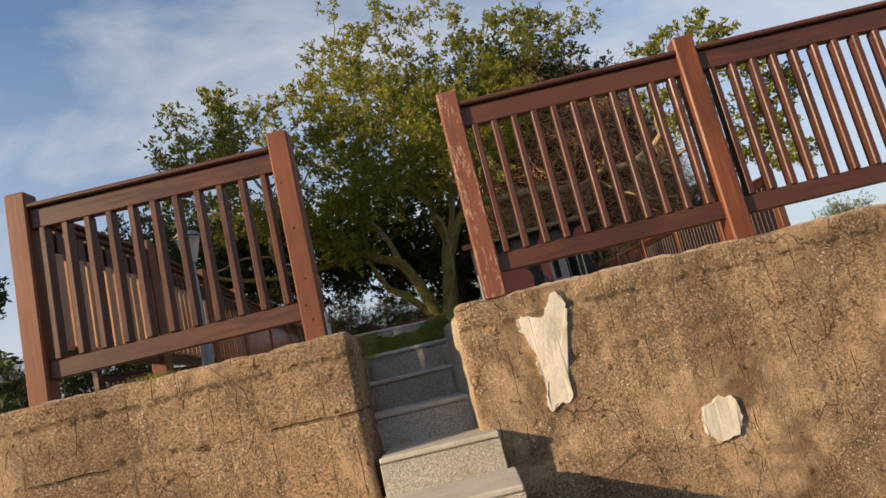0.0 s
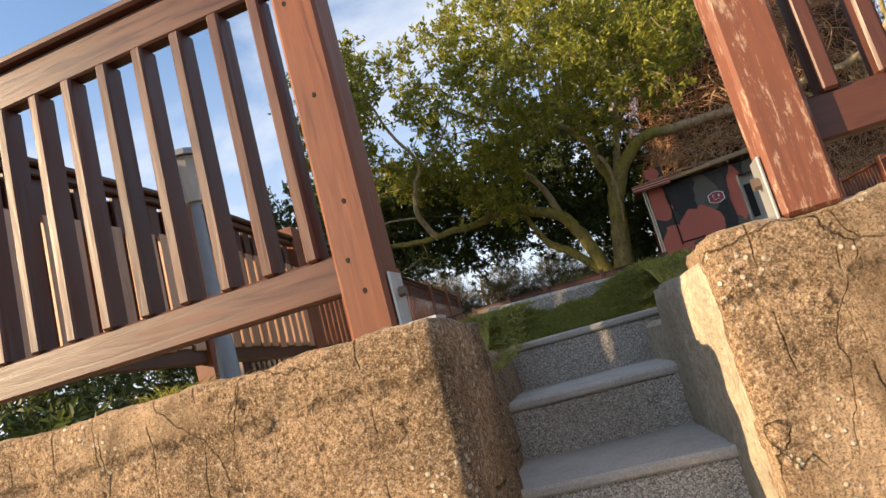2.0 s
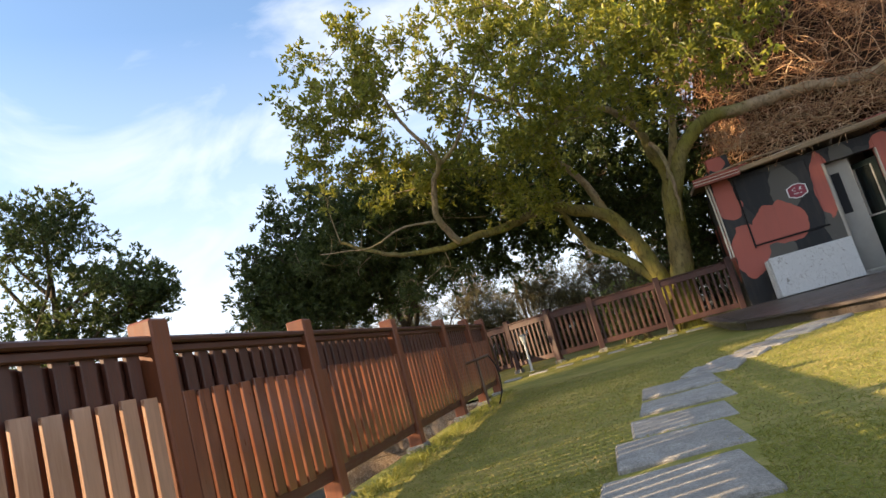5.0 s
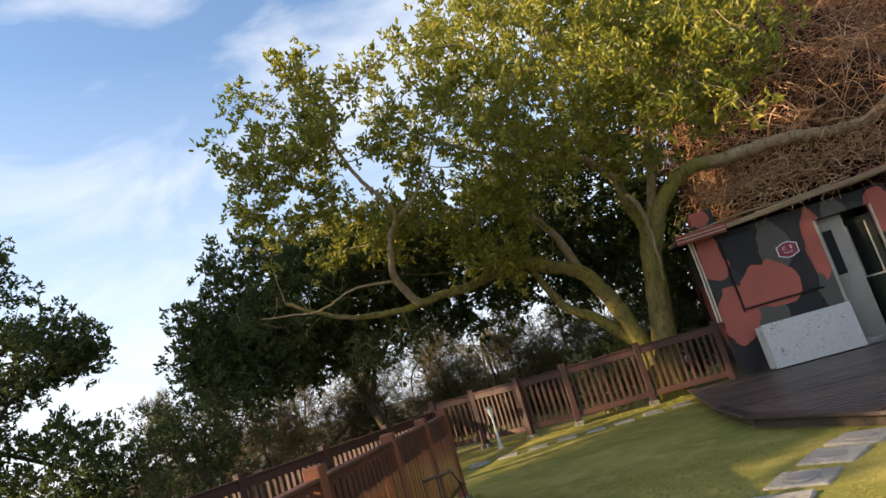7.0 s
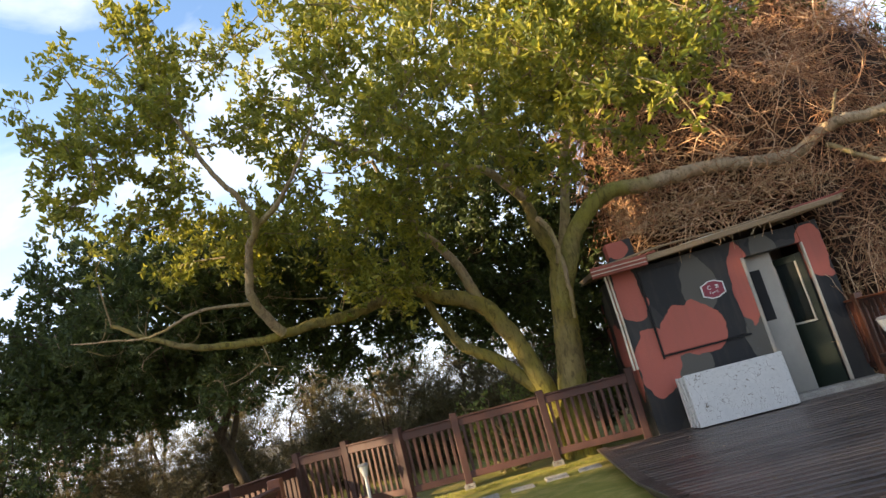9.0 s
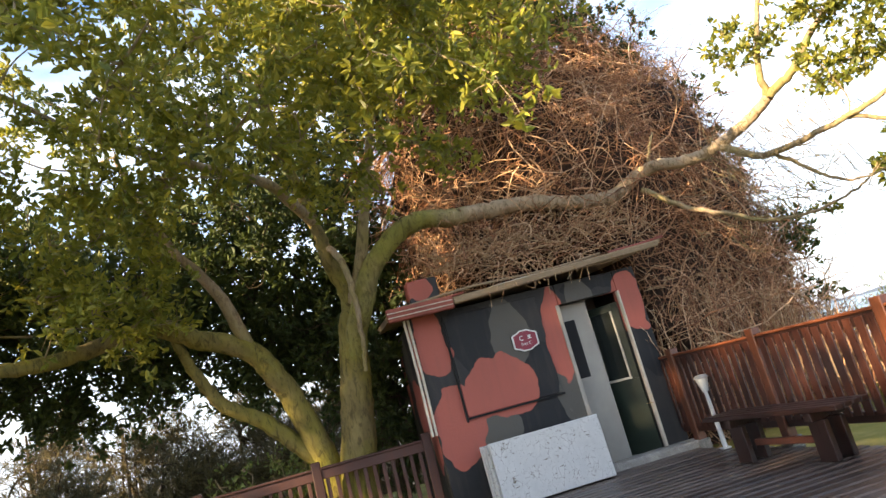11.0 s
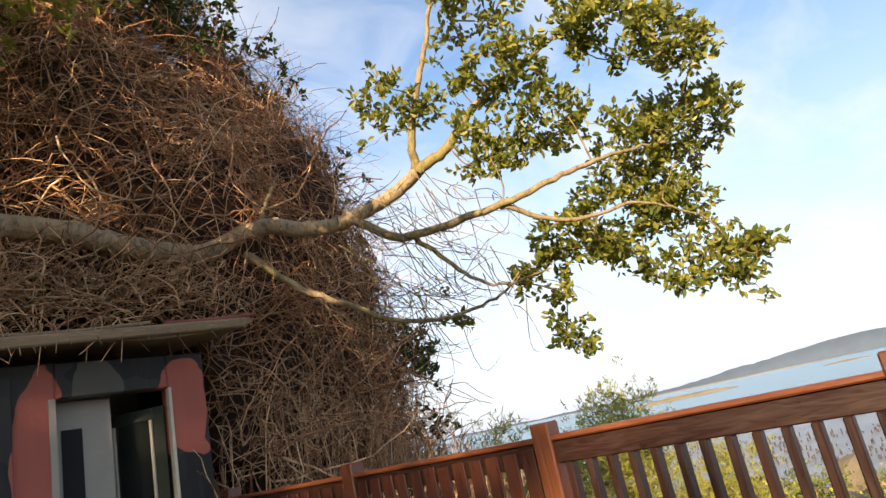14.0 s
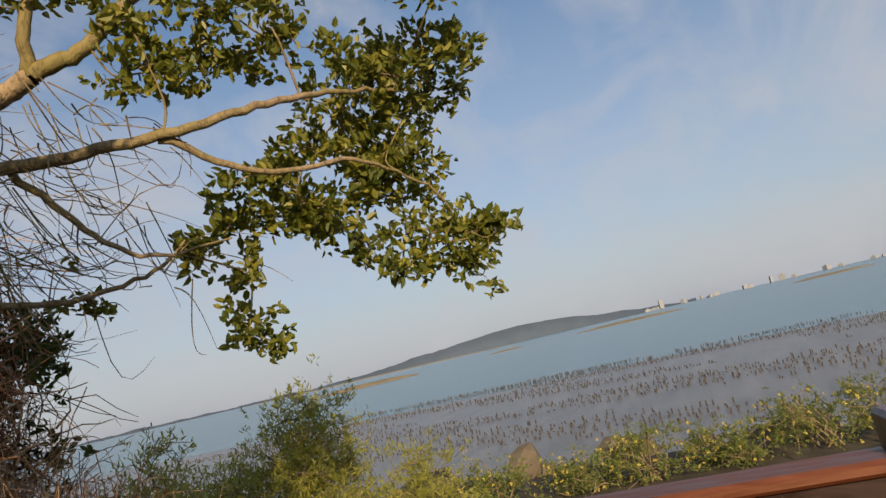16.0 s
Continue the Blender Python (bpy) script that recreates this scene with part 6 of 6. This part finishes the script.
        paths.append((bent(a, a + d * rn(0.4, 1.1), 7, rn(-0.3, 0.5)), np.linspace(0.006, 0.0015, 7)))
    tubes("wispy_end", paths, VINE, t, 3)["kind"] = "stuff"


build_vines()


# ---------------------------------------------------------------- grass
def blades(name, label, pts, hmin, hmax, mat, wide=0.006, lean=0.5):
    n = len(pts)
    d = unit(np.concatenate([RG.normal(size=(n, 2)) * lean, np.ones((n, 1))], 1))
    ln = RG.uniform(hmin, hmax, n)
    side = unit(np.cross(d, RG.normal(size=(n, 3)))) * wide * 0.5
    mid = pts + d * ln[:, None] * 0.55
    tip = pts + d * ln[:, None] + np.concatenate([d[:, :2] * ln[:, None] * 0.5, -0.15 * ln[:, None]], 1)
    V = np.stack([pts - side, pts + side, mid + side * 0.8, tip, mid - side * 0.8], 1).reshape(-1, 3)
    i = np.arange(n)[:, None] * 5
    F = np.concatenate([i + np.array([[0, 1, 2]]), i + np.array([[0, 2, 4]]), i + np.array([[4, 2, 3]])], 1).reshape(-1, 3)
    ob = new(name, mesh_np(name, V, F, mat, False))
    return tagged(ob, label, "grass", kind="stuff")


def lawn_points(n, x0, x1, y0, y1):
    p = np.stack([RG.uniform(x0, x1, n), RG.uniform(y0, y1, n), np.full(n, LAWN_Z)], 1)
    on_path = (p[:, 0] > -0.84) & (p[:, 0] < -0.28) & (p[:, 1] > 5.05) & (p[:, 1] < 9.6) & ((p[:, 1] - 5.66) % 0.51 < 0.38)
    on_steps = (p[:, 0] > -0.6) & (p[:, 0] < 0.04) & (p[:, 1] < 5.1)
    on_deck = (p[:, 1] > 13.5 - (p[:, 0] - 0.2) * 1.5) & (p[:, 0] > 0.0)
    off = p[:, 0] < -2.22 - 0.105 * np.maximum(0, p[:, 1] - 5)
    front = p[:, 1] < 3.9
    p[:, 2] = [lawn_height(x, y) - 0.002 for x, y in p[:, :2]]
    return p[~(on_path | on_steps | on_deck | off | front)]


DRYBLADE = leaf_mat("dry_grass_blade", (0.17, 0.15, 0.04), (0.44, 0.33, 0.13), 0.2, 0.7)
blades("grass", "short lawn grass", lawn_points(90000, -2.9, 4.0, 4.0, 12.5), 0.01, 0.028, GRASSBLADE, 0.0045, 1.0)
blades("grass", "short lawn grass round the steps", lawn_points(80000, -2.3, 1.7, 3.9, 7.2), 0.012, 0.03, GRASSBLADE, 0.004, 1.3)
rp = np.stack([RG.uniform(-0.16, 0.7, 12000), RG.uniform(4.0, 5.15, 12000), np.zeros(12000)], 1)
rp = rp[rp[:, 0] > 0.105 - 0.14 * (rp[:, 1] - 3.43)]
rp[:, 2] = [lawn_height(x, y) + 0.004 for x, y in rp[:, :2]]
blades("grass", "rougher grass at the head of the steps", rp, 0.015, 0.04, GRASSBLADE, 0.004, 1.3)
blades("dry_grass", "dry straw-coloured lawn grass", lawn_points(80000, -2.9, 4.4, 4.0, 13.0), 0.01, 0.026, DRYBLADE, 0.004, 1.2)


def tuft(cx, cy, cz, rx, ry, n):
    p = np.stack([cx + RG.normal(size=n) * rx, cy + RG.normal(size=n) * ry, np.full(n, cz)], 1)
    return p


LONGBLADE = leaf_mat("long_grass_blade", (0.1, 0.145, 0.022), (0.31, 0.285, 0.07), 0.35, 0.7)


def turf_points(n):
    p = np.stack([RG.uniform(-0.76, 0.08, n), RG.uniform(4.735, 5.12, n), np.zeros(n)], 1)
    p[:, 2] = [turf_height(x, y) - 0.004 for x, y in p[:, :2]]
    return p


tp = [turf_points(22000), tuft(-0.77, 4.74, 1.72, 0.04, 0.03, 1600), tuft(-0.76, 4.95, 1.8, 0.03, 0.12, 1500), tuft(-0.07, 4.78, 1.74, 0.03, 0.05, 1300), tuft(-0.06, 5.0, 1.82, 0.03, 0.1, 1300), tuft(-0.02, 5.12, 1.8, 0.12, 0.12, 2600), tuft(-0.84, 5.1, 1.82, 0.06, 0.16, 1300), tuft(-0.05, 5.25, 1.86, 0.09, 0.1, 900), tuft(-0.8, 4.9, 1.83, 0.05, 0.2, 900), tuft(0.06, 4.9, 1.83, 0.05, 0.2, 1300), tuft(-0.2, 5.6, 1.86, 0.06, 0.25, 900)]
blades("grass", "green grass on the bank behind the top step", turf_points(11000), 0.02, 0.055, GRASSBLADE, 0.0035, 1.1)
blades("long_grass", "long unmown grass hanging round the top step", np.concatenate(tp), 0.015, 0.05, LONGBLADE, 0.003, 1.1)
fp = [tuft(LF_X(y) + 0.16, y, LAWN_Z, 0.05, 0.2, 160) for y in np.arange(4.6, 13.2, 0.4)] + [tuft(x, 17.75, LAWN_Z, 0.2, 0.08, 90) for x in np.arange(-3.4, 0, 0.4)]
blades("edge_grass", "longer grass along the fences", np.concatenate(fp), 0.04, 0.1, GRASSBLADE, 0.006, 0.7)

dp = [tuft(0.13, 4.0, 1.765, 0.05, 0.06, 1500), tuft(0.09, 4.2, 1.74, 0.05, 0.09, 1500), tuft(0.02, 4.75, 1.72, 0.03, 0.12, 900), tuft(-1.6, 3.84, 1.76, 0.25, 0.02, 700), tuft(1.1, 3.92, 1.76, 0.25, 0.02, 500)]
blades("withered_grass", "withered straw-coloured grass hanging over the wall", np.concatenate(dp), 0.03, 0.085, DRYBLADE, 0.0025, 1.0)

# fallen leaves on the deck
lp_ = np.stack([RG.uniform(0.3, 4.1, 70), RG.uniform(12.6, 17.4, 70), np.full(70, DECK_Z + 0.006)], 1)
lp_ = lp_[(lp_[:, 1] > 13.6 - (lp_[:, 0] - 0.28) * 1.5)]
LITTER = leaf_mat("fallen_leaf", (0.14, 0.09, 0.04), (0.34, 0.25, 0.13), 0.1, 0.8)
ob_ = new("leaf_litter", leaves_mesh("leaf_litter", lp_, np.concatenate([RG.normal(size=(len(lp_), 2)), np.full((len(lp_), 1), 0.08)], 1), RG.uniform(0.02, 0.04, len(lp_)), 0.014, LITTER, 0.1, 0.05))
tagged(ob_, "small dry leaves scattered on the deck", "leaves", kind="stuff")

# ---------------------------------------------------------------- shore and distance
def build_shore():
    # the distance haze is put into the hill's blue-grey colour
    RIDGE = simple("haze_tinted_hill", (0.105, 0.14, 0.19), 1.0, 0, 0.2, 0.012)
    V, F, n = [], [], 180
    for i in range(n + 1):
        a = radians(88 - 62 * i / n + 0)
        b = 90 - math.degrees(a)
        hgt = 8 + 56 * math.exp(-((b - 16.0) / 7.5) ** 2) + 15 * math.exp(-((b - 25) / 5.0) ** 2) + 7 * noise.noise(Vector((b * 0.45, 0, 0))) + 3 * noise.noise(Vector((b * 1.6, 3, 0)))
        x, y = 2700 * math.sin(a), 2700 * math.cos(a)
        V += [(x, y, SEA_Z - 1), (x * 1.02, y * 1.02, SEA_Z + hgt), (x * 1.15, y * 1.15, SEA_Z - 1)]
    for i in range(n):
        for k in range(2):
            F.append((3 * i + k, 3 * i + 3 + k, 3 * i + 4 + k, 3 * i + 1 + k))
    tagged(new("headland", mesh_np("headland", np.array(V), np.array(F), RIDGE)), "headland tinted blue-grey for haze across the bay", "hill", kind="structure")
    SAND = simple("pale_beach", (0.28, 0.25, 0.2), 0.9, 0, 0.2, 0.05)
    for k, (x, y, L, w, turn, hh) in enumerate([(570, 85, 90, 8, 100, 1.6), (590, -70, 60, 6, 95, 1.4), (340, 205, 60, 7, 118, 1.8), (520, 178, 30, 4, 105, 1.0), (1500, 820, 700, 40, 118, 2.6)]):
        bm = bmesh.new()
        bmesh.ops.create_icosphere(bm, subdivisions=3, radius=1)
        for v in bm.verts:
            v.co = Vector((v.co.x * L / 2, v.co.y * w / 2, v.co.z * hh * (1 + 0.6 * noise.noise(v.co * 3))))
        o = part("sandbar", bm, simple("wet_rock_bar", (0.2, 0.17, 0.12), 0.9, 0, 0.3, 0.2) if k < 4 else SAND)
        o.matrix_basis = pose(x, y, SEA_Z, 0, 0, turn)
        tagged(o, "low dark reef showing above the water", "reef", "reefs")
    # oyster stakes in the mud
    paths = []
    for row in range(32):
        d = 36 + row * 1.7 + rn(-0.3, 0.3)
        for i in range(420):
            y = -75 + i * 0.36 + rn(-0.25, 0.25) + row * 0.4
            if noise.noise(Vector((d * 0.16, y * 0.04, 1.0))) + 0.3 * noise.noise(Vector((d * 0.7, y * 0.5, 4.0))) < -0.04:
                continue
            x = d + rn(-0.5, 0.5) + 0.25 * y * 0.35
            hh = rn(0.1, 0.36)
            lx, ly = rn(-0.1, 0.1), rn(-0.1, 0.1)
            paths.append(([(x, y, SEA_Z - 0.5), (x + lx, y + ly, SEA_Z + hh)], (0.055, 0.04)))
    o = tubes("oyster_stakes", paths, simple("stake_timber", (0.1, 0.085, 0.07), 0.9), None, 4)
    tagged(o, "rows of short dark oyster stakes in the mud", "stakes", kind="stuff")
    # shore rocks
    ROCK = simple("shore_rock", (0.2, 0.16, 0.11), 0.9, 0, 0.4, 2.0, 0.6)
    protos = []
    for k in range(4):
        bm = bmesh.new()
        bmesh.ops.create_icosphere(bm, subdivisions=2, radius=1)
        for v in bm.verts:
            v.co *= 1 + 0.35 * noise.noise(v.co * 1.6 + Vector((k * 7, 0, 0)))
        protos.append(mesh_of("rock", bm, ROCK))
    for k in range(70):
        y = rn(2, 24)
        x = 20.5 + rn(-1.0, 5.0)
        s = rn(0.2, 0.75)
        o = new("rock", protos[k % 4])
        o.matrix_basis = pose(x, y, ground_height(x, y) + 0.1 * s, rn(0, 360), rn(0, 360), rn(0, 360)) @ Matrix.Diagonal((s, s * 0.8, s * 0.6, 1))
        tagged(o, "brown boulder on the muddy shore", "rock", "shore rocks")
    # concrete path along the shore
    bm = boxed(13.2, 15.6, -10, 30, 0.0, 0.26, 0.03)
    tagged(part("path", bm, concrete("grey_path", (0.4, 0.39, 0.37), (0.3, 0.29, 0.28), 1, False)), "grey concrete shore path", "path", kind="structure")
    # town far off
    # pale grey carries the haze over the town
    TOWN = simple("haze_tinted_town", (0.36, 0.38, 0.41), 0.9)
    for k in range(26):
        a = radians(rn(84, 104))
        hh, w = rn(5, 16) * (2.2 if k % 9 == 0 else 1), rn(8, 22)
        x, y = 2550 * math.sin(a), 2550 * math.cos(a)
        bm = boxed(-w / 2, w / 2, -w / 2, w / 2, 0, hh, 0.3)
        box(bm, -w / 4, w / 4, -w / 4, w / 4, hh, hh + 3, 0.2)
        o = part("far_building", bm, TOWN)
        o.matrix_basis = pose(x, y, SEA_Z, 0, 0, rn(0, 90))
        tagged(o, "far-off town building paled for haze across the water", "building", "far town")


build_shore()
